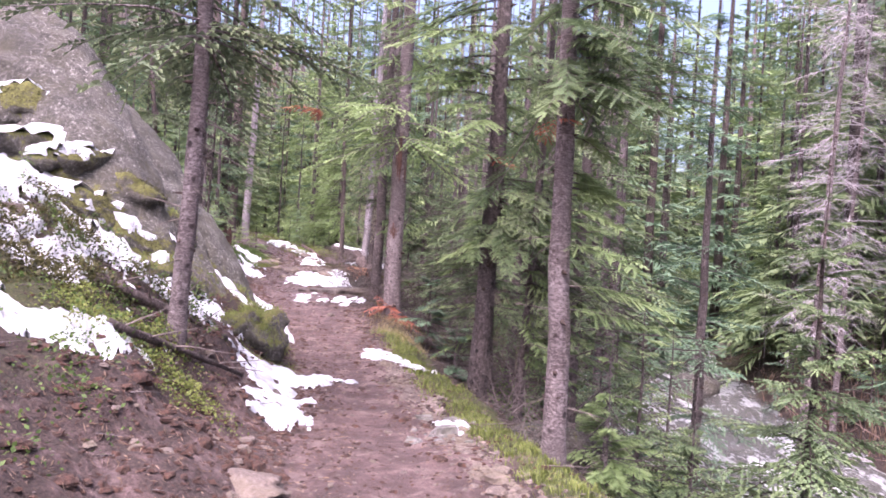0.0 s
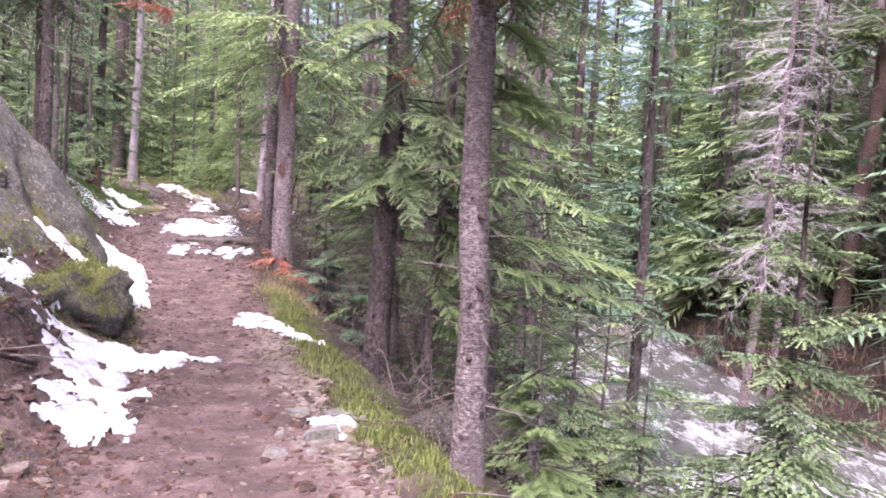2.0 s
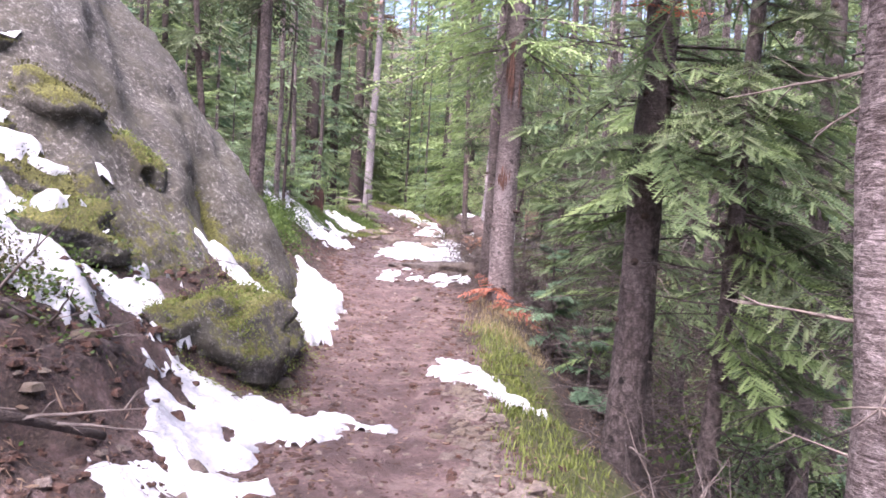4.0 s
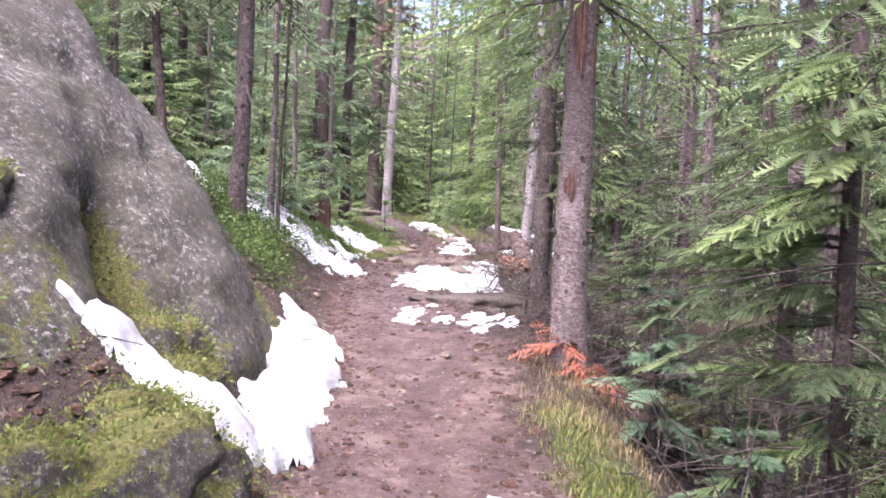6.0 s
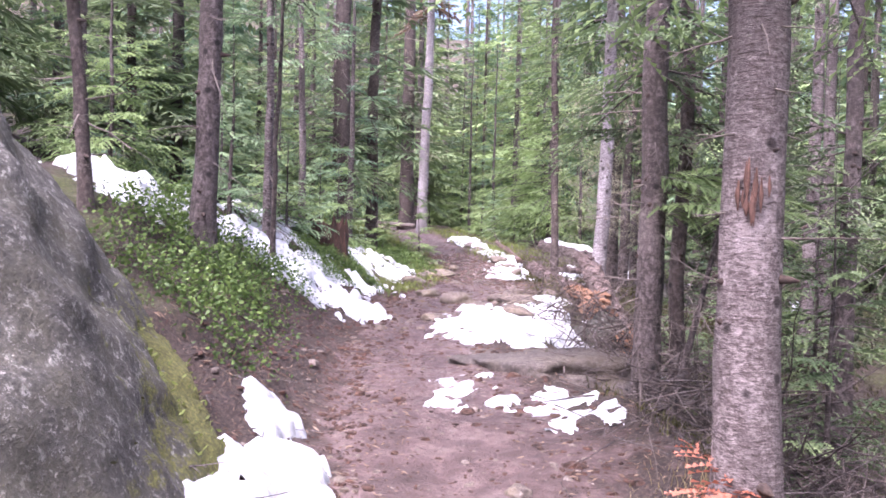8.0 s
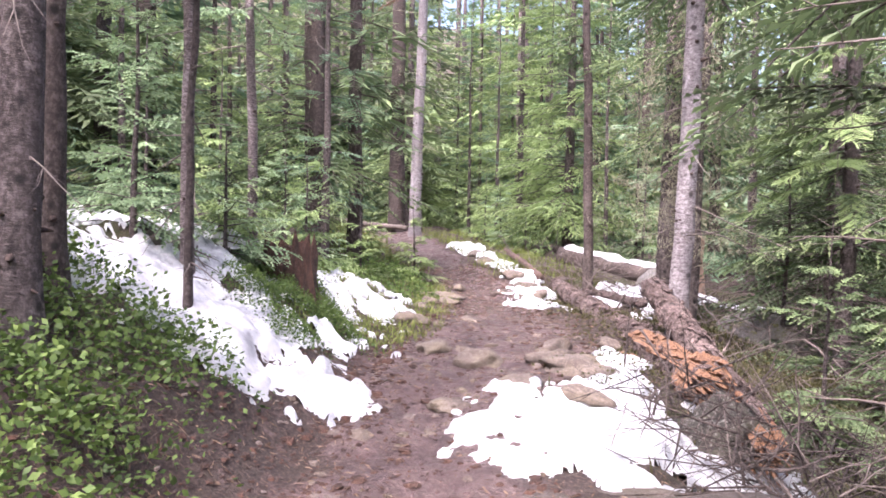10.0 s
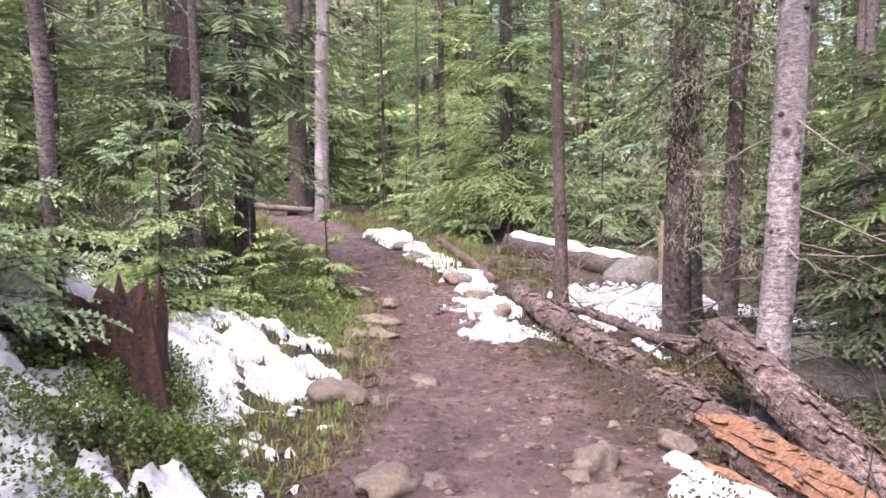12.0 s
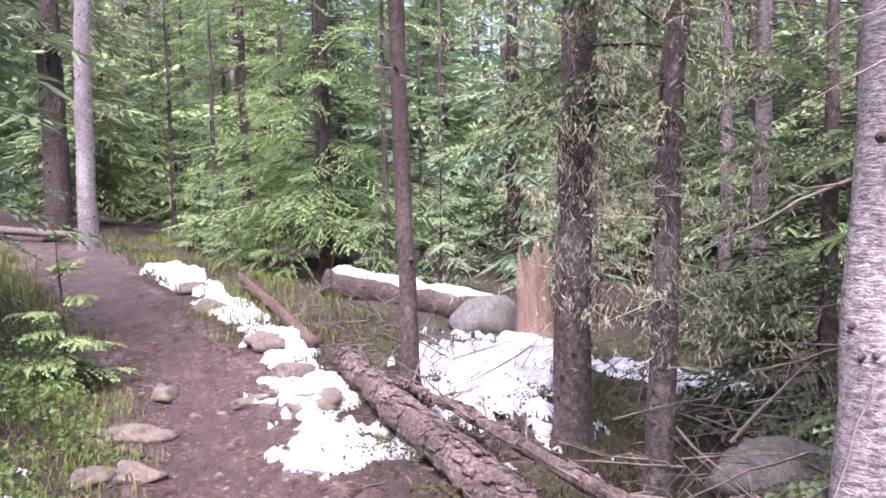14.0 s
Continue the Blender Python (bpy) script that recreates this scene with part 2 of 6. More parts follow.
def ground_material():
    mat, nt, bsdf = nodes_of("forest_ground", 0.95)
    n1, n2, n3 = tex_noise(nt, 1.2, 4.0), tex_noise(nt, 9.0, 5.0, 0.7), tex_noise(nt, 55.0, 4.0, 0.75)
    dirt = ramp(nt, n2, (0.3, (0.085, 0.052, 0.048)), (0.52, (0.15, 0.094, 0.087)), (0.7, (0.22, 0.148, 0.137)))
    dirt = mix(nt, ramp(nt, n3, (0.42, (0.55, 0.55, 0.55)), (0.56, (0, 0, 0))), dirt, (0.085, 0.055, 0.048))
    dirt = mix(nt, ramp(nt, n3, (0.64, (0, 0, 0)), (0.74, (0.45, 0.45, 0.45))), dirt, (0.25, 0.185, 0.165))
    n5 = tex_noise(nt, 3.6, 4.0, 0.65)
    dirt = mix(nt, ramp(nt, n5, (0.4, (0.7, 0.7, 0.7)), (0.53, (0, 0, 0))), dirt, (0.062, 0.039, 0.037))
    dirt = mix(nt, ramp(nt, n5, (0.55, (0, 0, 0)), (0.66, (0.6, 0.6, 0.6))), dirt, (0.24, 0.175, 0.165))
    litter = ramp(nt, n3, (0.36, (0.01, 0.006, 0.005)), (0.53, (0.045, 0.027, 0.022)), (0.68, (0.13, 0.088, 0.072)))
    litter = mix(nt, ramp(nt, n2, (0.4, (0.5, 0.5, 0.5)), (0.6, (0, 0, 0))), litter, (0.06, 0.04, 0.03))
    moss = ramp(nt, n3, (0.3, (0.028, 0.035, 0.01)), (0.55, (0.07, 0.08, 0.022)), (0.75, (0.135, 0.14, 0.04)))
    wet = attr(nt, "wet")
    dirt = mix(nt, math_node(nt, "MULTIPLY", wet, 0.5), dirt, (0.09, 0.064, 0.067))
    mossy = ramp(nt, math_node(nt, "ADD", attr(nt, "moss"), math_node(nt, "MULTIPLY", n2, 0.6)), (0.55, (0, 0, 0)), (0.8, (1, 1, 1)))
    land = mix(nt, mossy, litter, moss)
    trod = ramp(nt, math_node(nt, "ADD", attr(nt, "path"), math_node(nt, "MULTIPLY", math_node(nt, "SUBTRACT", math_node(nt, "MULTIPLY", math_node(nt, "ADD", n2, n5), 0.5), 0.5), 2.4)), (0.2, (0, 0, 0)), (0.78, (1, 1, 1)))
    col = mix(nt, trod, land, dirt)
    nt.links.new(col, bsdf.inputs["Base Color"])
    puddle = ramp(nt, math_node(nt, "MULTIPLY", wet, n2), (0.24, (0.9, 0.9, 0.9)), (0.46, (0.2, 0.2, 0.2)))
    nt.links.new(puddle, bsdf.inputs["Roughness"])
    bump(nt, bsdf, math_node(nt, "ADD", n3, math_node(nt, "MULTIPLY", n2, 1.6)), 1.0, 0.042)
    return mat


def rock_material(name, dark, mid, pale, moss_gain=1.0):
    mat, nt, bsdf = nodes_of(name, 0.93)
    n1, n2, n3 = tex_noise(nt, 1.1, 5.0, 0.65), tex_noise(nt, 8.0, 6.0, 0.8), tex_noise(nt, 60.0, 4.0, 0.8)
    n4 = tex_noise(nt, 26.0, 4.0, 0.8)
    col = ramp(nt, n2, (0.34, tuple(1.4 * v for v in dark)), (0.5, mid), (0.7, tuple(1.7 * v for v in mid)))
    col = mix(nt, ramp(nt, n4, (0.4, (0.75, 0.75, 0.75)), (0.5, (0, 0, 0))), col, dark)
    col = mix(nt, ramp(nt, n4, (0.57, (0, 0, 0)), (0.61, (0.95, 0.95, 0.95))), col, pale)
    col = mix(nt, ramp(nt, tex_noise(nt, 17.0, 5.0, 0.75), (0.64, (0, 0, 0)), (0.7, (0.4, 0.4, 0.4))), col, tuple(1.25 * v for v in pale))
    col = mix(nt, ramp(nt, n1, (0.38, (0.7, 0.7, 0.7)), (0.6, (0, 0, 0))), col, dark)
    col = mix(nt, ramp(nt, n3, (0.58, (0, 0, 0)), (0.68, (0.65, 0.65, 0.65))), col, pale)
    col = mix(nt, ramp(nt, n3, (0.3, (0.6, 0.6, 0.6)), (0.42, (0, 0, 0))), col, tuple(0.5 * v for v in dark))
    col = mix(nt, ramp(nt, tex_noise(nt, 2.3, 5.0, 0.7), (0.46, (0, 0, 0)), (0.62, (0.6, 0.6, 0.6))), col, tuple(0.75 * v for v in (mid[0], mid[1], 0.75 * mid[2])))
    # moss green held low, taking the shade of the boulder's crack into its colour
    green = ramp(nt, n3, (0.3, (0.035, 0.034, 0.01)), (0.5, (0.1, 0.1, 0.024)), (0.68, (0.22, 0.21, 0.052)))
    m = math_node(nt, "ADD", math_node(nt, "MULTIPLY", attr(nt, "moss"), moss_gain), math_node(nt, "MULTIPLY", math_node(nt, "SUBTRACT", n2, 0.5), 1.9))
    col = mix(nt, ramp(nt, m, (0.42, (0, 0, 0)), (0.58, (1, 1, 1))), col, green)
    nt.links.new(col, bsdf.inputs["Base Color"])
    bump(nt, bsdf, math_node(nt, "ADD", n3, math_node(nt, "MULTIPLY", n2, 1.5)), 0.9, 0.025)
    return mat


ROCK = rock_material("lichened_granite", (0.028, 0.025, 0.021), (0.1, 0.091, 0.079), (0.37, 0.35, 0.322))
STONE = rock_material("path_stone", (0.11, 0.083, 0.071), (0.2, 0.158, 0.138), (0.31, 0.26, 0.23), 0.6)


def snow_material():
    mat, nt, bsdf = nodes_of("old_snow", 0.75)
    n1, n3 = tex_noise(nt, 5.0, 5.0), tex_noise(nt, 45.0, 5.0, 0.8)
    col = ramp(nt, n1, (0.36, (0.36, 0.37, 0.4)), (0.58, (0.69, 0.7, 0.73)))
    col = mix(nt, ramp(nt, n3, (0.33, (0.8, 0.8, 0.8)), (0.39, (0, 0, 0))), col, (0.14, 0.105, 0.08))
    nt.links.new(col, bsdf.inputs["Base Color"])
    bump(nt, bsdf, math_node(nt, "ADD", n1, math_node(nt, "MULTIPLY", n3, 0.5)), 0.9, 0.06)
    return mat


SNOW = snow_material()


def water_material():
    mat, nt, bsdf = nodes_of("rapid_water", 0.12)
    n1, n2 = tex_noise(nt, 2.2, 5.0, 0.7, (1.5, 0.6, 1)), tex_noise(nt, 14.0, 5.0, 0.7, (1.5, 0.6, 1))
    foam = ramp(nt, math_node(nt, "ADD", math_node(nt, "MULTIPLY", n1, 0.75), math_node(nt, "MULTIPLY", n2, 0.25)), (0.49, (0, 0, 0)), (0.63, (1, 1, 1)))
    col = mix(nt, foam, (0.13, 0.13, 0.12), (0.62, 0.64, 0.66))
    nt.links.new(col, bsdf.inputs["Base Color"])
    nt.links.new(ramp(nt, foam, (0.0, (0.12, 0.12, 0.12)), (1.0, (0.7, 0.7, 0.7))), bsdf.inputs["Roughness"])
    bump(nt, bsdf, math_node(nt, "ADD", n1, n2), 1.0, 0.12)
    return mat


# ---- ground: one sheet ----
def axis(lo, hi, fine, far, grow):
    mid = list(np.arange(lo, hi, fine))
    d, v, out_hi = fine, hi, []
    while v < far:
        out_hi.append(v)
        d *= grow
        v += d
    d, v, out_lo = fine, lo, []
    while v > -far:
        d *= grow
        v -= d
        out_lo.append(v)
    return np.array(out_lo[::-1] + mid + out_hi)


GX, GY = axis(-7.0, 2.2, 0.08, 400, 1.17), axis(2.5, 26.0, 0.095, 400, 1.17)
XX, YY = np.meshgrid(GX, GY)
ZZ = height(XX, YY)
left, right = path_x(YY) - path_w(YY) - XX, XX - path_x(YY) - path_w(YY)
edge = np.maximum(left, right)
trod = (1 - step(-0.3, 0.36, edge + 0.16 * fbm(XX * 2, YY * 2, 51) + 0.08 * fbm(XX * 6, YY * 6, 53))) * (1 - step(30.5, 33, YY))
bare = (1 - step(0.2, 2.2, left)) * (1 - step(7.5, 9.0, YY)) * (left > 0)
bare = np.maximum(bare, 0.3 * (1 - step(0.2, 0.9, left)) * step(11.5, 12.5, YY) * (1 - step(16.5, 18, YY)) * (left > 0))
bare = np.maximum(bare, 0.2 * (1 - step(0.5, 1.6, right)) * step(12.2, 13.0, YY) * (1 - step(18.5, 20.0, YY)) * (right > 0))
trod = np.maximum(trod, 0.5 * bare)
moss = step(0.1, 0.3, right) * (1 - step(0.5, 0.9, right)) * (1 - step(10.5, 12.0, YY)) * (1 - trod)
moss = np.maximum(moss, 0.55 * step(0.3, 1.4, left) * (0.5 + 0.5 * fbm(XX * 1.1, YY * 1.1, 61)) * (1 - bare))
moss = np.maximum(moss, 0.35 * step(20, 23, YY) * step(0.2, 0.8, np.abs(edge)) * (0.5 + 0.5 * fbm(XX, YY, 71)) * (edge > 0))
moss = np.maximum(moss, 0.15 * step(12, 20, np.abs(XX + 3)) + 0.15 * step(34, 42, YY))
moss = np.maximum(moss, 0.5 * step(0.4, 0.9, right) * step(12.5, 15.0, YY) * (1 - step(24, 26, YY)) * (0.6 + 0.4 * fbm(XX * 1.3, YY * 1.3, 75)))
moss = np.clip(moss, 0, 1)
wet = step(18.0, 20.0, YY) * (1 - step(23.5, 25.5, YY)) * (1 - step(-0.1, 0.15, edge))
wet = np.maximum(wet, 0.7 * step(11.0, 14.5, YY) * (1 - step(-0.1, 0.15, edge)))
ny, nx = XX.shape
idx = np.arange(nx * ny).reshape(ny, nx)
quads = np.stack([idx[:-1, :-1], idx[:-1, 1:], idx[1:, 1:], idx[1:, :-1]], -1).reshape(-1, 4)
GROUND = ground_material()
ground = new("ground", mesh_of("ground", np.stack([XX, YY, ZZ], -1).reshape(-1, 3), quads, GROUND, True,
                               {"path": trod.ravel(), "moss": moss.ravel(), "wet": wet.ravel()}))
tagged(ground, "reddish-brown dirt trail through mossy forest ground", "ground", kind="structure")

# creek
cy = np.arange(-6, 60, 0.35)
cx = np.interp(cy, CREEK_Y, CREEK_X)
u = np.linspace(-1.9, 1.9, 21)
WX, WY = cx[:, None] + u[None, :], np.repeat(cy[:, None], len(u), 1)
WZ = creek_z(WY) + 0.10 * fbm(WX * 1.6, WY * 1.2, 81) + 0.04 * vnoise(WX * 6, WY * 4, 91)
idx = np.arange(WX.size).reshape(WX.shape)
quads = np.stack([idx[:-1, :-1], idx[:-1, 1:], idx[1:, 1:], idx[1:, :-1]], -1).reshape(-1, 4)
creek = new("water", mesh_of("water", np.stack([WX, WY, WZ], -1).reshape(-1, 3), quads, water_material(), True))
tagged(creek, "fast mountain creek with white foaming water", "creek", kind="structure")


# ---- rocks ----
def lump(name, radii, seed, mat, rough=0.16, detail=3, moss=0.3, squash=0.0):
    bm = bmesh.new()
    bmesh.ops.create_icosphere(bm, subdivisions=detail, radius=1.0)
    off = Vector((seed * 3.7, seed * 1.3, seed * 2.1))
    for v in bm.verts:
        n = v.co.normalized()
        k = 1 + rough * noise.noise(n * 1.4 + off) * 1.6 + rough * 0.5 * noise.noise(n * 3.5 + off) + rough * 0.2 * noise.noise(n * 9 + off)
        # flatten some sides so that the stone has faces
        for a in range(7):
            f = noise.cell_vector(off + Vector((a * 5.0, 1, 2))) - Vector((0.5, 0.5, 0.5))
            if f.length > 0:
                f.normalize()
                k = min(k, (0.72 + 0.045 * a) / max(n.dot(f), 0.05))
        v.co = Vector((n.x * k * radii[0], n.y * k * radii[1], n.z * k * radii[2]))
    me = bpy.data.meshes.new(name)
    bm.to_mesh(me)
    bm.free()
    top = [max(0.0, v.normal.z) * moss + 0.25 * moss for v in me.vertices]
    me.attributes.new("moss", "FLOAT", "POINT").data.foreach_set("value", np.asarray(top, np.float32))
    me.materials.append(mat)
    me.polygons.foreach_set("use_smooth", np.full(len(me.polygons), True))
    return me


def big_boulder():
    """A long granite dome that leans out of the bank beside the trail."""
    cx, cy, top = -5.6, 9.9, 4.75
    th = np.radians(np.arange(0, 360, 2.0))
    deg = (np.degrees(th) + 180) % 360 - 180
    reach = np.interp(deg, [-180, -120, -70, -34, -13, 0, 30, 50, 90, 140, 180], [3.6, 3.4, 3.6, 4.2, 3.38, 3.1, 3.24, 3.4, 3.25, 3.0, 3.6])
    us = np.concatenate([np.linspace(0.0, 0.6, 40), np.linspace(0.61, 1.12, 60)])
    T, U = np.meshgrid(th, us)
    Rr = np.interp(T, th, reach)
    x, y = cx + Rr * U * np.cos(T), cy + Rr * U * np.sin(T)
    fall = np.interp((np.degrees(T) + 180) % 360 - 180, [-180, 10, 38, 100, 180], [0.78, 0.78, 0.87, 0.87, 0.78])
    z = top * np.maximum(1 - U, 0) ** fall - 3.0 * np.maximum(U - 1, 0)
    z = np.where(U < 0.25, top * (0.8 - 0.0 * U) + (z - top * 0.8) * 0.8, z)
    d = 0.13 * fbm(x * 0.9 + z, y * 0.9 - z * 0.6, 101, 4) + 0.045 * fbm(y * 4.2 + x, z * 4.2, 103, 4)
    crack = np.exp(-((y - 9.35 - 0.22 * z - 0.12 * vnoise(z * 2, 1.0, 7)) / 0.17) ** 2) * (1 - step(1.1, 1.7, z)) * 0.34
    crack2 = np.exp(-((y - 9.95 + 0.35 * z + 0.1 * vnoise(z * 3, 4.0, 9)) / 0.05) ** 2) * (z > 1.4) * 0.05
    d = d - crack - crack2
    x, y, z = x + d * np.cos(T) * 0.9, y + d * np.sin(T) * 0.9, z + d * 0.4
    n = len(th)
    idx = np.arange(x.size).reshape(x.shape)
    nxt = np.roll(idx, -1, 1)
    quads = np.stack([idx[:-1], idx[1:], nxt[1:], nxt[:-1]], -1).reshape(-1, 4)
    low = 1 - step(0.0, 0.75, z - height(x, y, False))
    moss = 0.45 * low + 0.75 * crack / 0.34 + 0.6 * step(22, 42, (np.degrees(T) + 180) % 360 - 180) * (1 - step(0.2, 1.6, z))
    moss = moss + 0.25 * (1 - step(7.2, 8.8, y))
    me = mesh_of("boulder", np.stack([x, y, z], -1).reshape(-1, 3), quads, ROCK, True, {"moss": moss.ravel()})
    ob = new("boulder", me)
    return tagged(ob, "huge grey granite boulder with lichen and moss beside the trail", "boulder")


big_rock = big_boulder()


def rock_at(x, y, radii, seed, label, mat=ROCK, moss=0.5, sink=0.35, rot=0.0, rough=0.16, detail=3, name="rock", group=""):
    ob = new(name, lump(name, radii, seed, mat, rough, detail, moss))
    ob.matrix_world = pose(x, y, ground_z(x, y) + radii[2] * (1 - 2 * sink), 0, 0, rot)
    return tagged(ob, label, "rock", group)


# ---- snow ----
def snow_patch(blobs, thick, seed, ragged=0.45, res=0.024):
    """Old snow lying on the ground: ellipses (x, y, rx, ry, turn) joined into one ragged sheet."""
    bl = np.array(blobs, float)
    big = np.maximum(bl[:, 2], bl[:, 3]) * 2.0
    x0, x1 = (bl[:, 0] - big).min(), (bl[:, 0] + big).max()
    y0, y1 = (bl[:, 1] - big).min(), (bl[:, 1] + big).max()
    X, Y = np.meshgrid(np.arange(x0, x1, res), np.arange(y0, y1, res))
    f = np.full(X.shape, -9.0)
    for bx, by, rx, ry, turn in bl:
        a = math.radians(turn)
        px, py = (X - bx) * math.cos(a) + (Y - by) * math.sin(a), -(X - bx) * math.sin(a) + (Y - by) * math.cos(a)
        f = np.maximum(f, 1 - np.sqrt((px / rx) ** 2 + (py / ry) ** 2))
    f = f + 0.06 + 1.5 * ragged * (0.42 * fbm(X * 2.3, Y * 2.3, seed, 4) + 0.55 * fbm(X * 6.5, Y * 6.5, seed + 3, 3)) + (0.16 + 0.28 * ragged) * fbm(X * 12, Y * 12, seed + 5, 3)
    lift = np.clip(f * 2.6, -0.6, 1)
    sheet = np.sin(np.maximum(lift, 0) * math.pi / 2)
    thin = 0.55 + 0.45 * step(-0.5, 0.5, fbm(X * 1.7, Y * 1.7, seed + 21, 2))
    Z = height(X, Y) + thick * thin * sheet + 0.16 * np.minimum(lift, 0) + (0.25 * thick * fbm(X * 3, Y * 3, seed + 9, 3) + 0.022 * fbm(X * 11, Y * 11, seed + 15, 3)) * (lift > 0)
    keep = (lift > -0.45)
    idx = np.arange(X.size).reshape(X.shape)
    ok = keep[:-1, :-1] & keep[:-1, 1:] & keep[1:, 1:] & keep[1:, :-1]
    quads = np.stack([idx[:-1, :-1], idx[:-1, 1:], idx[1:, 1:], idx[1:, :-1]], -1)[ok]
    used, inv = np.unique(quads, return_inverse=True)
    verts = np.stack([X, Y, Z], -1).reshape(-1, 3)[used]
    ob = new("snow_patch", mesh_of("snow_patch", verts, inv.reshape(-1, 4), SNOW, True))
    return tagged(ob, "patch of old white melting snow on the ground", "snow", "snow patches along the trail")


snow_patch([(-1.5, 7.75, 0.48, 0.22, 28), (-1.6, 7.12, 0.25, 0.44, 10), (-1.36, 6.5, 0.25, 0.5, 18)], 0.05, 201, 0.42)
snow_patch([(-2.8, 7.3, 0.38, 0.55, 0), (-2.45, 7.7, 0.26, 0.28, 0), (-2.58, 7.2, 0.24, 0.3, 0), (-2.8, 8.0, 0.35, 0.3, 0)], 0.07, 211, 0.7)
snow_patch([(-3.4, 7.5, 0.6, 0.7, 0), (-4.2, 7.1, 0.8, 0.9, 0), (-4.9, 7.8, 0.8, 0.8, 0), (-5.0, 6.4, 0.8, 0.8, 0), (-3.3, 6.3, 0.4, 0.5, 0)], 0.08, 221, 0.95)
snow_patch([(-2.45, 4.9, 0.2, 0.65, -20), (-3.0, 4.6, 0.3, 0.4, 0)], 0.05, 231, 0.6)
snow_patch([(-2.3, 10.35, 0.2, 0.6, 12), (-2.55, 11.2, 0.24, 0.55, 14), (-2.1, 9.7, 0.17, 0.35, -10), (-2.84, 11.95, 0.24, 0.38, 15), (-3.22, 12.55, 0.15, 0.26, 25)], 0.13, 241, 0.2)
snow_patch([(-2.5, 9.2, 0.42, 0.18, 10), (-2.95, 9.05, 0.35, 0.18, 0), (-2.2, 9.5, 0.2, 0.2, 0)], 0.12, 251, 0.3)
snow_patch([(-0.66, 9.35, 0.17, 0.28, 25), (-0.42, 9.05, 0.1, 0.2, 30), (-0.18, 8.75, 0.08, 0.2, 30)], 0.04, 261, 0.6)
snow_patch([(0.2, 6.45, 0.15, 0.22, 0)], 0.03, 271, 0.6)
snow_patch([(-2.4, 15.75, 0.7, 0.55, 35), (-1.75, 16.05, 0.38, 0.3, -30), (-2.7, 15.3, 0.3, 0.2, 0), (-1.6, 16.35, 0.32, 0.28, 0)], 0.06, 281, 0.42)
snow_patch([(-2.1, 13.75, 0.42, 0.2, -12), (-1.6, 13.5, 0.28, 0.16, 0), (-2.5, 13.75, 0.16, 0.12, 0)], 0.025, 291, 0.9)
snow_patch([(-5.5, 14.4, 0.45, 0.75, -15), (-5.25, 15.5, 0.6, 0.7, 0), (-4.6, 15.5, 0.55, 0.42, 0), (-4.1, 15.6, 0.3, 0.36, 30)], 0.08, 301, 0.45)
snow_patch([(-4.75, 16.15, 0.42, 0.5, 0), (-5.25, 16.45, 0.5, 0.6, 0), (-4.35, 16.55, 0.2, 0.3, 0)], 0.05, 311, 1.1)
snow_patch([(-5.1, 18.4, 0.42, 0.6, 0), (-5.0, 19.5, 0.24, 0.5, 0), (-4.68, 18.5, 0.2, 0.4, 10), (-5.05, 17.8, 0.42, 0.45, 0)], 0.055, 321, 0.6)
snow_patch([(-6.3, 18.0, 0.6, 0.5, 0), (-7.0, 17.0, 0.9, 0.7, 0)], 0.07, 325, 0.7)
snow_patch([(-3.4, 20.75, 0.35, 0.42, 0), (-3.72, 21.7, 0.27, 0.6, 15), (-4.0, 22.8, 0.24, 0.6, 25), (-4.7, 24.2, 0.24, 0.9, 28), (-5.6, 26.0, 0.27, 0.7, 35)], 0.06, 331, 0.45)
snow_patch([(-2.3, 22.0, 0.55, 1.1, 0), (-1.85, 23.3, 0.6, 0.7, 0), (-2.5, 21.2, 0.3, 0.4, 0)], 0.08, 341, 0.5)
snow_patch([(-2.3, 17.1, 0.2, 0.55, 10), (-2.35, 16.4, 0.22, 0.3, 0)], 0.04, 351, 0.4)
snow_patch([(-0.5, 22.6, 0.6, 0.35, 0), (0.3, 22.0, 0.5, 0.3, 0), (1.0, 21.4, 0.5, 0.3, 0)], 0.06, 361, 0.9)
snow_patch([(-6.7, 20.6, 0.5, 0.3, 0), (-7.6, 20.2, 0.6, 0.4, 0)], 0.05, 371, 0.6)


# ---- rocks of the bank, with the snow and moss that lie on them ----
def rock_set(x, y, z, radii, seed, label, mat, moss=0.5, rot=0.0, rough=0.4, detail=4):
    ob = new("rock", lump("rock", radii, seed, mat, rough, detail, moss))
    ob.matrix_world = pose(x, y, z, 0, 0, rot)
    return tagged(ob, label, "rock")


def surface(ob):
    """World places and normals of a thing's vertices, and how mossy each one is."""
    me, n = ob.data, len(ob.data.vertices)
    co, nn, mo = np.zeros(n * 3), np.zeros(n * 3), np.zeros(n, np.float32)
    me.vertices.foreach_get("co", co)
    me.vertices.foreach_get("normal", nn)
    me.attributes["moss"].data.foreach_get("value", mo)
    m = np.array(ob.matrix_basis)
    return co.reshape(-1, 3) @ m[:3, :3].T + m[:3, 3], nn.reshape(-1, 3) @ m[:3, :3].T, mo


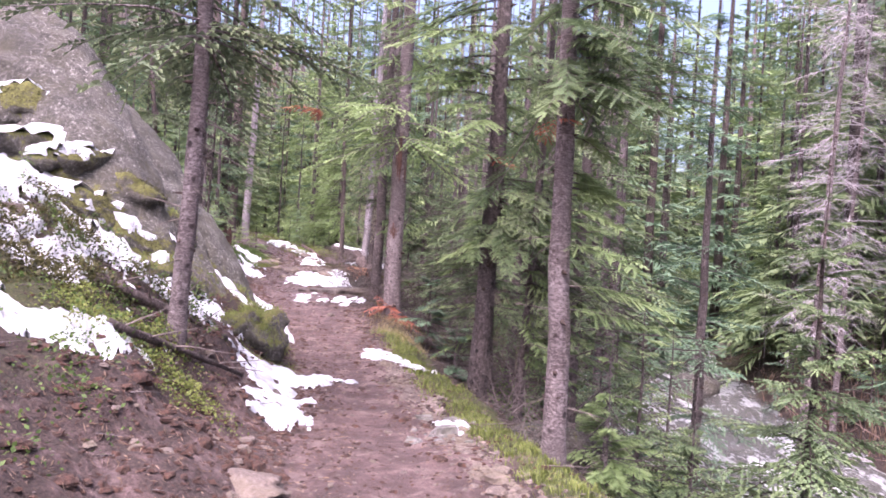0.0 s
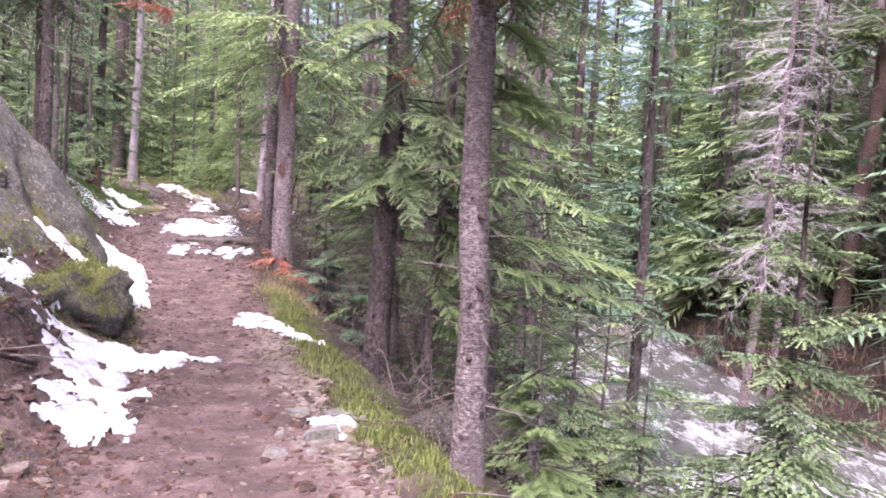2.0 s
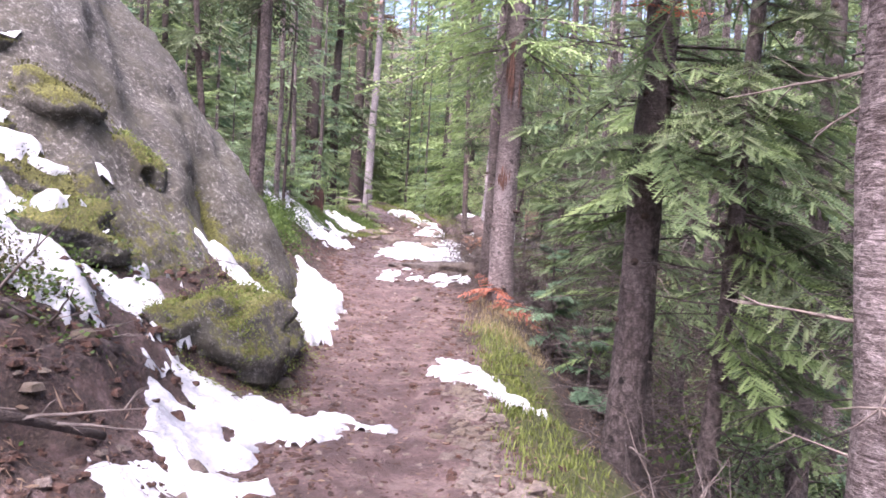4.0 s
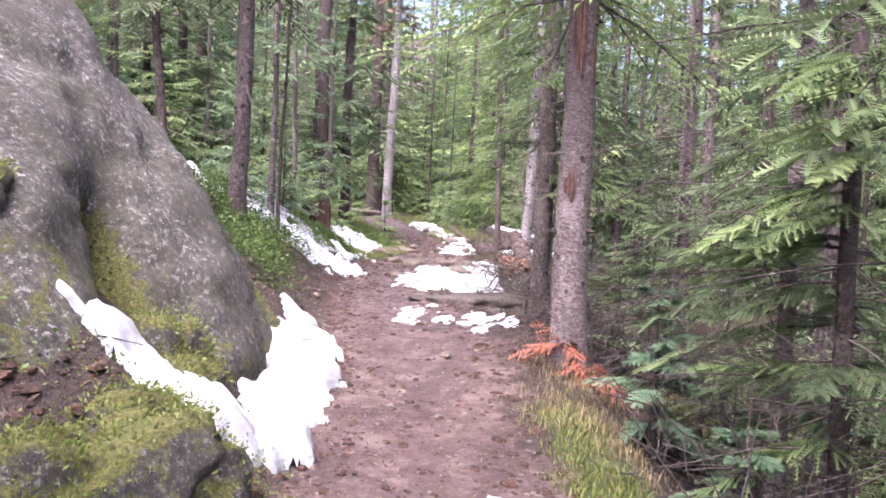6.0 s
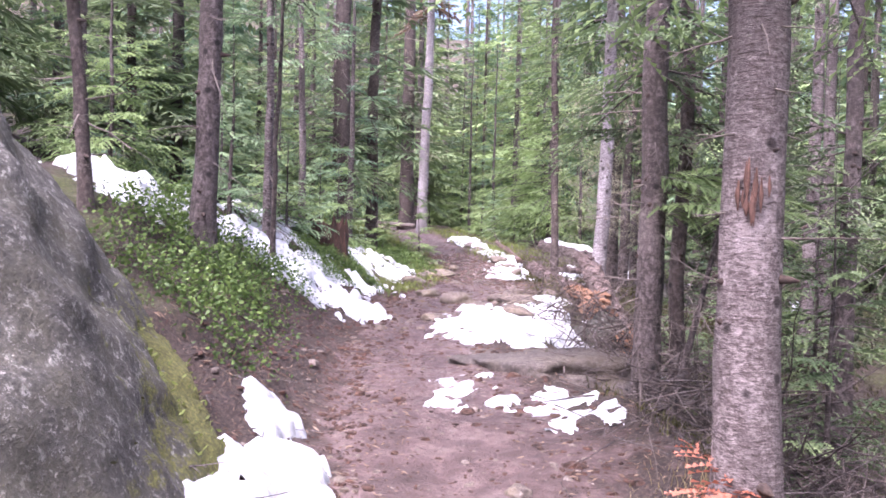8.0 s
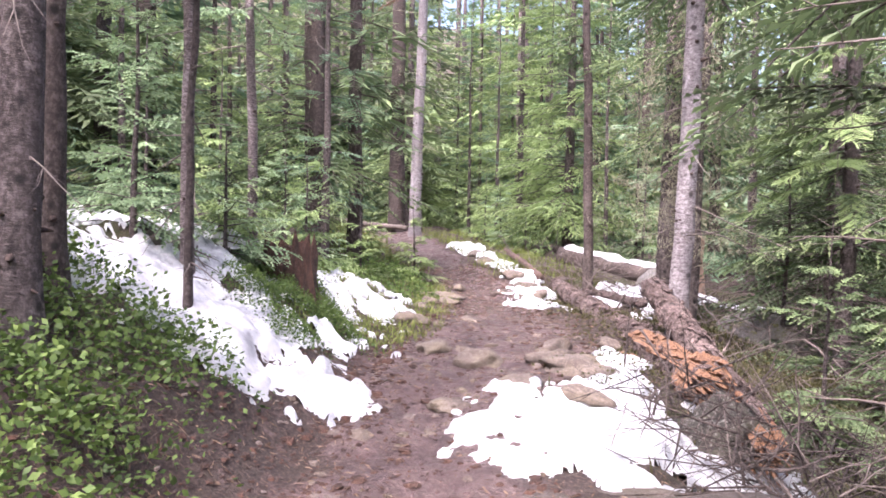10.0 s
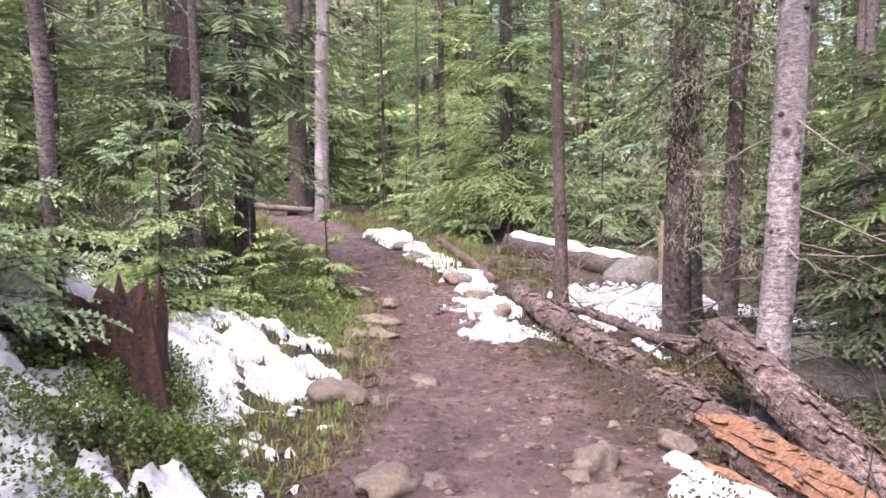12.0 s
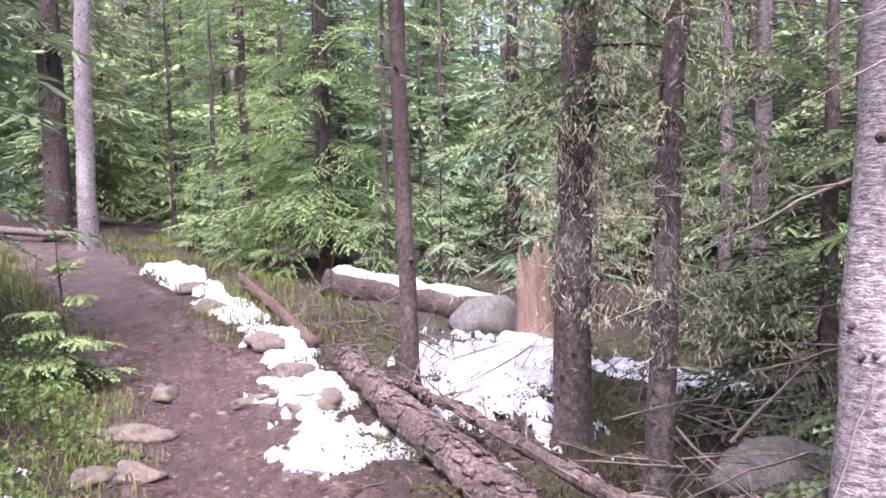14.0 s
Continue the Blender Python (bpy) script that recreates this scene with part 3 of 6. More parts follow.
def snow_cap(ob, seed, bare=0.55, thick=0.06, ragged=0.35):
    """Snow lying on the flat upper sides of a rock."""
    co, nn, _ = surface(ob)
    x, y = co[:, 0], co[:, 1]
    lift = np.clip((nn[:, 2] - bare + ragged * (0.6 * fbm(x * 3, y * 3, seed, 3) + 0.4 * fbm(x * 10, y * 10, seed + 2, 2))) * 3.2, -0.6, 1)
    co = co + nn * (thick * np.sin(np.maximum(lift, 0) * math.pi / 2) + 0.05 * np.minimum(lift, 0))[:, None]
    co[:, 2] += 0.25 * thick * fbm(x * 6, y * 6, seed + 4, 3) * (lift > 0)
    tri = np.array([p.vertices[:] for p in ob.data.polygons])
    tri = tri[(lift[tri] > -0.42).all(1)]
    used, inv = np.unique(tri, return_inverse=True)
    cap = new("snow_patch", mesh_of("snow_patch", co[used], inv.reshape(-1, 3), SNOW, True))
    return tagged(cap, "old white snow lying on a mossy rock", "snow", "snow patches along the trail")


def moss_on(ob, n, mat, size, seed, least=0.35, low=-9.0, high=9.0, ys=(-99, 99), label="tufts of yellow-green moss on the rock"):
    """Small tufts of moss standing on the mossy parts of a rock."""
    r = np.random.default_rng(seed)
    co, nn, mo = surface(ob)
    w = np.clip(mo + 0.3 * fbm(co[:, 0] * 4 + co[:, 2], co[:, 1] * 4 - co[:, 2], seed, 3) - least, 0, 1) * (co[:, 2] > low) * (co[:, 2] < high) * (co[:, 1] > ys[0]) * (co[:, 1] < ys[1])
    i = r.choice(len(co), n, p=w / w.sum())
    c = co[i] + np.cross(nn[i], r.normal(0, 0.05, (n, 3)))
    d = nn[i] * 0.7 + r.normal(0, 0.55, (n, 3))
    d *= (size * r.uniform(0.5, 1.4, n) / np.linalg.norm(d, axis=1))[:, None]
    b = np.cross(d, r.normal(0, 1, (n, 3)))
    b *= (0.22 * size / (np.linalg.norm(b, axis=1) + 1e-9))[:, None]
    v = np.stack([c, c + d * 0.5 + b, c + d, c + d * 0.5 - b], 1).reshape(-1, 3)
    k = np.arange(n)[:, None] * 4
    t = r.uniform(0.0, 0.75, n)
    tuft = new("moss_tufts", mesh_of("moss_tufts", v, np.concatenate([k + np.array([[0, 1, 2]]), k + np.array([[0, 2, 3]])]), mat, False,
                                     {"tone": np.clip(np.stack([t - 0.15, t, t + 0.2, t], 1).ravel(), 0, 1)}))
    return tagged(tuft, label, "moss", kind="stuff")


SLAB = rock_material("brown_grey_bedrock", (0.045, 0.036, 0.032), (0.115, 0.092, 0.084), (0.21, 0.178, 0.165), 0.6)
LEDGE = "mossy grey rock ledge at the foot of the boulder"
outcrop = rock_set(-2.16, 8.2, 0.27, (0.38, 0.76, 0.42), 3, "low grey outcrop covered with moss beside the trail", ROCK, 0.62, -15, 0.42, 5)
moss_on(outcrop, 7000, MOSSY, 0.022, 421, 0.3)
for i, (x, y, z, a, b, c, bare) in enumerate([(-3.62, 8.4, 1.78, 0.36, 0.46, 0.28, 1.2), (-3.26, 8.85, 1.4, 0.26, 0.4, 0.3, 1.2), (-3.4, 7.95, 1.22, 0.44, 0.48, 0.28, 0.66), (-2.98, 7.75, 0.98, 0.4, 0.42, 0.26, 0.85),
                                              (-3.8, 7.75, 1.62, 0.46, 0.4, 0.24, 0.55), (-4.5, 8.15, 2.15, 0.55, 0.46, 0.32, 0.62), (-4.0, 8.2, 2.15, 0.4, 0.34, 0.18, 0.6), (-2.25, 8.8, 0.38, 0.3, 0.42, 0.26, 1.2),
                                              (-4.9, 8.45, 2.7, 0.5, 0.4, 0.3, 0.68), (-2.72, 9.75, 0.5, 0.24, 0.34, 0.3, 1.2)]):
    ledge = rock_set(x, y, z, (a, b, c), 430 + i, LEDGE, ROCK, 0.75, i * 47, 0.4)
    if bare < 1:
        snow_cap(ledge, 440 + i * 3, bare, 0.06, 0.5)
    moss_on(ledge, 1500, (OLIVE, MOSSY)[i % 2], 0.026, 470 + i, 0.3)
rock_set(-1.13, 4.5, ground_z(-1.13, 4.5) - 0.03, (0.42, 0.22, 0.08), 9, "flat brown rock slab in the reddish bank", STONE, 0.1, -25)
slab = rock_set(-2.12, 14.72, ground_z(-2.12, 14.72) - 0.15, (0.8, 0.5, 0.22), 12, "flat brown-grey bedrock slab at the trail edge", SLAB, 0.1, 12, 0.3, 5)
rock_set(-1.74, 16.25, ground_z(-1.74, 16.25) + 0.05, (0.32, 0.24, 0.24), 14, "angular grey rock standing out of the snow", ROCK, 0.25, 30)
moss_on(big_rock, 7000, MOSSY, 0.03, 481, 0.5, -1, 1.7, (11.0, 99), "yellow-green moss growing on the boulder")
# darker moss colour on this side paints in the shade of the crack
moss_on(big_rock, 8000, OLIVE, 0.03, 482, 0.55, -1, 1.9, (-99, 11.0), "olive moss in the boulder's cracks, coloured darker for their shade")


# ---- branches, needles and trunks ----
def tubes(lines, radii, sides=4):
    """Tapered tubes round polylines: lines (n, m, 3), radii (n, m)."""
    lines, radii = np.asarray(lines, float), np.asarray(radii, float)
    n, m, _ = lines.shape
    t = np.gradient(lines, axis=1)
    t /= np.linalg.norm(t, axis=2, keepdims=True) + 1e-9
    ref = np.where(np.abs(t[..., 2:3]) > 0.9, np.array([1.0, 0, 0]), np.array([0, 0, 1.0]))
    a = np.cross(t, ref)
    a /= np.linalg.norm(a, axis=2, keepdims=True) + 1e-9
    b = np.cross(t, a)
    ang = np.arange(sides) * 2 * math.pi / sides
    ring = a[:, :, None, :] * np.cos(ang)[None, None, :, None] + b[:, :, None, :] * np.sin(ang)[None, None, :, None]
    verts = (lines[:, :, None, :] + ring * radii[:, :, None, None]).reshape(-1, 3)
    idx = np.arange(n * m * sides).reshape(n, m, sides)
    nxt = np.roll(idx, -1, 2)
    quads = np.stack([idx[:, :-1], nxt[:, :-1], nxt[:, 1:], idx[:, 1:]], -1).reshape(-1, 4)
    return verts, quads


def needle_sprays(rng, base, azim, elev, length, droop, tone, lod=1, shoots=28, width=0.026, fan=0.36):
    """Flat fir sprays on many branches at once. lod 0: single blades, 1: toothed feathers, 2: single needles."""
    nb = len(base)
    if lod == 2:
        shoots, fan, width = int(shoots * 1.5), fan * 0.6, width * 0.95
    s = np.linspace(0.12, 1.0, shoots)[None, :] * np.ones((nb, 1)) + rng.uniform(-0.02, 0.02, (nb, shoots))
    h = np.stack([np.cos(azim), np.sin(azim), 0 * azim], -1)
    side0 = np.stack([-np.sin(azim), np.cos(azim), 0 * azim], -1)
    L = length[:, None]
    along, rise = L * s * np.cos(elev)[:, None], L * (s * np.sin(elev)[:, None] - droop[:, None] * s ** 2 + 0.35 * droop[:, None] * s ** 3)
    P = base[:, None, :] + h[:, None, :] * along[..., None] + np.array([0, 0, 1.0]) * rise[..., None]
    sign = np.where(np.arange(shoots) % 2 == 0, 1.0, -1.0)[None, :]
    phi = np.radians(rng.uniform(28, 62, (nb, shoots))) * np.where(s > 0.97, 0.15, 1)
    d = h[:, None, :] * np.cos(phi)[..., None] + side0[:, None, :] * (np.sin(phi) * sign)[..., None]
    d[..., 2] += rng.uniform(-0.5, 0.08, (nb, shoots)) + np.sin(elev)[:, None] * 0.5
    d /= np.linalg.norm(d, axis=2, keepdims=True)
    ls = L * fan * (1.08 - 0.75 * s) * rng.uniform(0.55, 1.15, (nb, shoots)) + 0.05
    P, d, ls = P.reshape(-1, 3), d.reshape(-1, 3), ls.ravel()
    N = len(P)
    up = np.array([0, 0, 1.0]) + rng.normal(0, 0.35, (N, 3))
    b = np.cross(d, up)
    b /= np.linalg.norm(b, axis=1, keepdims=True) + 1e-9
    dn = np.cross(b, d)
    tn = np.repeat(tone, shoots) + rng.uniform(-0.12, 0.12, N)
    if lod == 0:
        w = width * rng.uniform(0.8, 1.5, N)[:, None]
        mid = P + d * (ls * 0.45)[:, None] - dn * (0.3 * w)
        tip = P + d * ls[:, None] - np.array([0, 0, 1.0]) * (0.12 * ls)[:, None]
        verts = np.stack([P, mid + b * w, tip, mid - b * w], 1).reshape(-1, 3)
        k = np.arange(N)[:, None] * 4
        tris = np.concatenate([k + np.array([[0, 1, 2]]), k + np.array([[0, 2, 3]])])
        # pale tips are growth tint; the darker base also paints inner shade
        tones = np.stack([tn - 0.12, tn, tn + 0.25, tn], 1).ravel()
    else:
        m = 4 if lod == 1 else 9
        k = np.arange(m)[None, :, None]
        seg = (ls / m)[:, None, None]
        bend = -np.array([0, 0, 1.0])[None, None, :] * (0.16 * ls[:, None, None] * (k / m) ** 2)
        p0 = P[:, None, :] + d[:, None, :] * seg * k + bend
        p1 = P[:, None, :] + d[:, None, :] * seg * (k + 1) - np.array([0, 0, 1.0])[None, None, :] * (0.16 * ls[:, None, None] * ((k + 1) / m) ** 2)
        w = width * (0.68 if lod == 1 else 1.0) * (1.1 - 0.55 * k / m) * rng.uniform(0.75, 1.3, (N, m))[..., None]
        lift = dn[:, None, :] * w * 0.35
        lean_k = 0.75 if lod == 1 else 0.9
        qa = p0 + d[:, None, :] * seg * lean_k + b[:, None, :] * w + lift
        qb = p0 + d[:, None, :] * seg * lean_k - b[:, None, :] * w + lift
        if lod == 2:
            p1 = p0 + (p1 - p0) * 0.5
        verts = np.stack([p0, qa, p1, qb], 2).reshape(-1, 3)
        kk = np.arange(N * m)[:, None] * 4
        tris = np.concatenate([kk + np.array([[0, 1, 2]]), kk + np.array([[0, 2, 3]])])
        # tone climbs along the shoot: paler tip tint, and shade coloured into the base
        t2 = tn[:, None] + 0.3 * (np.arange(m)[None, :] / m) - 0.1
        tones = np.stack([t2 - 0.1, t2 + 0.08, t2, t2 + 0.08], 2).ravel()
        if lod == 2:
            # the twig that carries the needles
            end = P + d * ls[:, None] - np.array([0, 0, 1.0]) * (0.16 * ls)[:, None]
            core = np.stack([P - b * 0.006, P + b * 0.006, end + b * 0.004, end - b * 0.004], 1).reshape(-1, 3)
            kk = len(verts) + np.arange(N)[:, None] * 4
            tris = np.concatenate([tris, kk + np.array([[0, 1, 2]]), kk + np.array([[0, 2, 3]])])
            verts = np.concatenate([verts, core])
            tones = np.concatenate([tones, np.repeat(tn, 4)])
    return verts, tris, np.clip(tones, 0, 1)


def stems(base, azim, elev, length, droop, thick, m=5):
    s = np.linspace(0, 1, m)[None, :]
    L = length[:, None]
    h = np.stack([np.cos(azim), np.sin(azim), 0 * azim], -1)
    rise = L * (s * np.sin(elev)[:, None] - droop[:, None] * s ** 2 + 0.35 * droop[:, None] * s ** 3)
    pts = base[:, None, :] + h[:, None, :] * (L * s * np.cos(elev)[:, None])[..., None] + np.array([0, 0, 1.0]) * rise[..., None]
    return pts, thick[:, None] * (1 - 0.85 * s)


def bare_twigs(rng, base, azim, elev, length, droop, thick, forks=4):
    """Dead branches with forked twigs."""
    pts, rad = stems(base, azim, elev, length, droop, thick, 6)
    pts = pts + np.cumsum(rng.normal(0, 0.012, pts.shape), 1) * length[:, None, None]
    v1, f1 = tubes(pts, rad, 3)
    if not forks:
        return v1, f1
    i = np.repeat(np.arange(len(base)), forks)
    j = rng.integers(1, 5, len(i))
    tb = pts[i, j]
    ta = azim[i] + rng.choice([-1, 1], len(i)) * rng.uniform(0.5, 1.2, len(i))
    tl = length[i] * rng.uniform(0.18, 0.45, len(i))
    p2, r2 = stems(tb, ta, elev[i] + rng.uniform(-0.5, 0.4, len(i)), tl, rng.uniform(-0.1, 0.3, len(i)), thick[i] * 0.4, 3)
    p2[:, 1:] += rng.normal(0, 0.02, p2[:, 1:].shape) * tl[:, None, None] * 3
    v2, f2 = tubes(p2, r2, 3)
    return np.concatenate([v1, v2]), np.concatenate([f1, f2 + len(v1)])


def trunk_line(rng, H, lean, m=26):
    z = np.concatenate([np.linspace(-0.35, 5, m - 6, endpoint=False), np.linspace(5, H, 6)])
    wob = np.cumsum(rng.normal(0, 0.007, (m, 2)), 0)
    return np.stack([lean[0] * z + wob[:, 0] * np.minimum(np.maximum(z, 0), 1), lean[1] * z + wob[:, 1] * np.minimum(np.maximum(z, 0), 1), z], -1)


def part(parent, name, me, label=""):
    ob = new(name, me)
    ob.parent = parent
    if label:
        ob["label"] = label
    return ob


def conifer(label, dia, H, bark, needles, crown, spread, n, lod, seed, lean=(0.0, 0.0), dead=(0.4, 2.0, 8, 0.5), droop=0.35, sides=12,
            dead_mat=DEAD_WOOD, shoots=28, width=0.026, sector=None, group="", name="conifer_tree", tone0=0.55, dead_forks=4, stemmed=True, thin=2.3):
    """A fir or spruce: tapered trunk, needle-bearing branches, dead lower branches."""
    rng = np.random.default_rng(seed)
    root = new(name)
    line = trunk_line(rng, H, lean)
    z = line[:, 2]
    r = dia / 2 * np.clip(1 - z / H, 0.02, 1) ** 0.75 * (1 + 0.55 * np.exp(-np.maximum(z + 0.15, 0) / 0.14)) * (1 + rng.normal(0, 0.025, len(z)))
    v, f = tubes(line[None], r[None], sides)
    ang = np.arctan2(v[:, 1] - np.repeat(line[:, 1], sides), v[:, 0] - np.repeat(line[:, 0], sides))
    k = 1 + 0.05 * vnoise(ang * 1.6 + 9, v[:, 2] * 3, seed % 50) + 0.12 * np.exp(-np.maximum(v[:, 2] + 0.2, 0) / 0.15) * np.sin(ang * 4 + seed)
    c = np.repeat(line, sides, 0)
    part(root, "trunk", mesh_of("trunk", c + (v - c) * k[:, None], f, bark, True))

    if stemmed and dia > 0.09:
        # broken branch stubs and scars
        nk = int(34 * (0.5 + dia * 3))
        zk, ak = rng.uniform(0.15, 4.6, nk), rng.uniform(0, 2 * math.pi, nk)
        out = np.stack([np.cos(ak), np.sin(ak), rng.uniform(-0.25, 0.15, nk)], -1)
        rk = np.interp(zk, z, r)
        ck = np.stack([np.interp(zk, z, line[:, 0]), np.interp(zk, z, line[:, 1]), zk], -1) + out * (rk * 0.9)[:, None]
        reach = rk * 0.1 + rng.uniform(0.006, 0.03, nk) + 0.05 * (rng.uniform(0, 1, nk) > 0.85)
        kl = np.stack([ck, ck + out * (reach * 0.6)[:, None], ck + out * reach[:, None]], 1)
        kr = np.array([[1.5, 0.9, 0.25]]) * rng.uniform(0.006, 0.017, (nk, 1)) * (0.6 + dia * 2.2)
        v, f = tubes(kl, kr, 6)
        part(root, "knots", mesh_of("knots", v, f, KNOT, True), "dark broken branch stubs")["kind"] = "stuff"

    def on_trunk(zz):
        return np.stack([np.interp(zz, z, line[:, 0]), np.interp(zz, z, line[:, 1]), zz], -1)

    if n:
        q = rng.uniform(0, 1, n) ** thin
        zz = crown + (H - 0.15 - crown) * q
        az = rng.uniform(0, 2 * math.pi, n) if sector is None else np.radians(rng.uniform(sector[0], sector[1], n))
        ln = spread * np.clip(1 - (zz - crown) / (H - crown), 0.04, 1) ** 0.75 * rng.uniform(0.55, 1.12, n)
        el = np.radians(rng.uniform(-18, 12, n) + 35 * q)
        dr = droop * rng.uniform(0.6, 1.3, n)
        tn = np.clip(tone0 + rng.normal(0, 0.16, n), 0.05, 0.8)
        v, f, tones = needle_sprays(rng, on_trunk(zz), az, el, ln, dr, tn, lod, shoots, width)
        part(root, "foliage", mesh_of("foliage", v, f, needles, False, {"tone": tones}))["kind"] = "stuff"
        if stemmed:
            p, rr = stems(on_trunk(zz), az, el, ln * 0.97, dr, 0.004 + 0.007 * ln, 4 if lod else 3)
            v, f = tubes(p, rr, 3)
            part(root, "branches", mesh_of("branches", v, f, bark, True))["kind"] = "stuff"
    if dead and dead[2]:
        k = dead[2]
        zz = rng.uniform(dead[0], dead[1], k)
        v, f = bare_twigs(rng, on_trunk(zz), rng.uniform(0, 2 * math.pi, k), np.radians(rng.uniform(-35, 15, k)), dead[3] * rng.uniform(0.4, 1.3, k),
                          rng.uniform(-0.1, 0.35, k), (0.004 if dead_mat is DEAD_WOOD else 0.0015) + 0.006 * rng.uniform(0.3, 1, k), dead_forks)
        part(root, "dead_branches", mesh_of("dead_branches", v, f, dead_mat, True), "bare grey dead branches")["kind"] = "stuff"
    return tagged(root, label, "tree", group)


def plant(ob, x, y, rot=0.0, sink=0.03, scale=1.0):
    ob.matrix_world = pose(x, y, ground_z(x, y) - sink, 0, 0, rot) @ Matrix.Scale(scale, 4)
    return ob


def boughs(root, n, zr, azr, lr, mat, seed, droop=0.45, bark=BARK_BROWN, lod=2):
    """Single boughs that hang out of a tree on one side."""
    rng = np.random.default_rng(seed)
    base = np.stack([np.zeros(n), np.zeros(n), rng.uniform(*zr, n)], -1)
    az, ln, el = np.radians(rng.uniform(*azr, n)), rng.uniform(*lr, n), np.radians(rng.uniform(-12, 12, n))
    dr = droop * rng.uniform(0.7, 1.3, n)
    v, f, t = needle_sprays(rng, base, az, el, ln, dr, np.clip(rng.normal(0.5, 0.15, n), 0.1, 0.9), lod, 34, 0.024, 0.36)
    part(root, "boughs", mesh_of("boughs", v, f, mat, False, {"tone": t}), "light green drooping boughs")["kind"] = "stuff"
    p, r = stems(base, az, el, ln * 0.97, dr, 0.006 + 0.006 * ln)
    v, f = tubes(p, r, 3)
    part(root, "bough_stems", mesh_of("bough_stems", v, f, bark, True))["kind"] = "stuff"
    return root


def lichen(root, n, zr, reach, seed):
    """Pale beard lichen hung on the dead twigs of a tree."""
    rng = np.random.default_rng(seed)
    k = n // 22
    ca, cr, cz = rng.uniform(0, 6.28, k), reach * rng.uniform(0.15, 1, k), rng.uniform(*zr, k)
    i = rng.integers(0, k, n)
    c = np.stack([cr[i] * np.cos(ca[i]), cr[i] * np.sin(ca[i]), cz[i] - 0.25 * cr[i]], -1) + rng.normal(0, 0.045, (n, 3))
    d = np.stack([rng.normal(0, 0.5, n), rng.normal(0, 0.5, n), -np.abs(rng.normal(0.9, 0.4, n))], -1) * rng.uniform(0.015, 0.06, n)[:, None]
    b = np.cross(d, rng.normal(0, 1, (n, 3)))
    b *= (0.0032 * rng.uniform(0.5, 1.3, n) / (np.linalg.norm(b, axis=1) + 1e-9))[:, None]
    verts = np.stack([c, c + d * 0.5 + b, c + d, c + d * 0.5 - b], 1).reshape(-1, 3)
    q = np.arange(n)[:, None] * 4
    tris = np.concatenate([q + np.array([[0, 1, 2]]), q + np.array([[0, 2, 3]])])
    part(root, "lichen", mesh_of("lichen", verts, tris, LICHEN, False), "pale hanging beard lichen")["kind"] = "stuff"
    return root


PALE_TWIGS = plain_material("bleached_grey_twigs", (0.26, 0.235, 0.245), (0.5, 0.46, 0.475), 14, 0.9, 0.3, 0.003)
FIR = "slender fir with grey bark and drooping green branches"
BRN = "spruce with scaly brown bark and dark green branches"
# trees that stand close to the trail
plant(conifer("slender spruce with flaky grey bark on the bank", 0.15, 9, BARK_GREY, NEEDLES_DARK, 2.5, 1.5, 55, 1, 11, (0.022, 0.0), (0.6, 2.8, 16, 0.6)), -2.08, 5.94)
boughs(plant(conifer(FIR, 0.175, 10, BARK_GREY, NEEDLES, 2.85, 1.45, 84, 2, 12, (-0.02, 0.0), (0.3, 2.8, 26, 0.32), sides=16, sector=(-125, 120)), 0.92, 5.62), 12, (1.0, 3.4), (-60, 60), (0.35, 0.9), NEEDLES_BRIGHT, 502)
boughs(plant(conifer(FIR, 0.22, 12, BARK_BROWN, NEEDLES, 1.9, 1.35, 62, 2, 13, (0.0, 0.0), (0.1, 2.6, 60, 0.95), 0.6, sector=(-150, 62), tone0=0.62, dead_forks=6, dead_mat=BARK_BROWN), 0.46, 8.3), 18, (3.0, 4.7), (185, 255), (0.9, 1.45), NEEDLES_BRIGHT, 503, 0.38)
boughs(plant(conifer(FIR, 0.11, 8, BARK_BROWN, NEEDLES_DARK, 1.5, 1.1, 46, 2, 14, (0.03, 0.0), (0.2, 2.2, 46, 0.8), 0.6, sector=(-150, 62), tone0=0.62, dead_forks=6, dead_mat=BARK_BROWN), 0.9, 8.05), 16, (0.7, 2.4), (-80, 30), (0.5, 1.0), NEEDLES_BRIGHT, 507, 0.4)
scarred = plant(conifer("fir with scarred grey bark and pale green overhanging branches", 0.275, 14, BARK_GREY, NEEDLES_BRIGHT, 2.9, 1.7, 60, 1, 15, (0.0, 0.0), (0.3, 2.6, 14, 0.38), 0.4, 18), -0.78, 12.2)
r5 = np.random.default_rng(62)
az, lo = np.radians(-95 + r5.normal(0, 16, 34)), np.concatenate([r5.uniform(1.28, 1.42, 16), r5.uniform(2.15, 2.6, 18)])
up = lo + np.concatenate([r5.uniform(0.06, 0.18, 16), r5.uniform(0.15, 0.5, 18)])
zz = np.stack([lo, (lo + up) / 2, up], 1)
away = 0.1375 * (1 - zz / 14) ** 0.75 * 1.0 + np.array([[0.0, 0.006, 0.0]])
v, f = tubes(np.stack([away * np.cos(az)[:, None], away * np.sin(az)[:, None], zz], -1), np.array([[0.003, 0.011, 0.003]]) * r5.uniform(0.6, 1.3, (34, 1)), 5)
part(scarred, "scar", mesh_of("scar", v, f, plain_material("torn_red_bark", (0.05, 0.024, 0.018), (0.16, 0.08, 0.06), 20, 0.9, 0.5, 0.006), True), "torn reddish bark scars")["kind"] = "stuff"
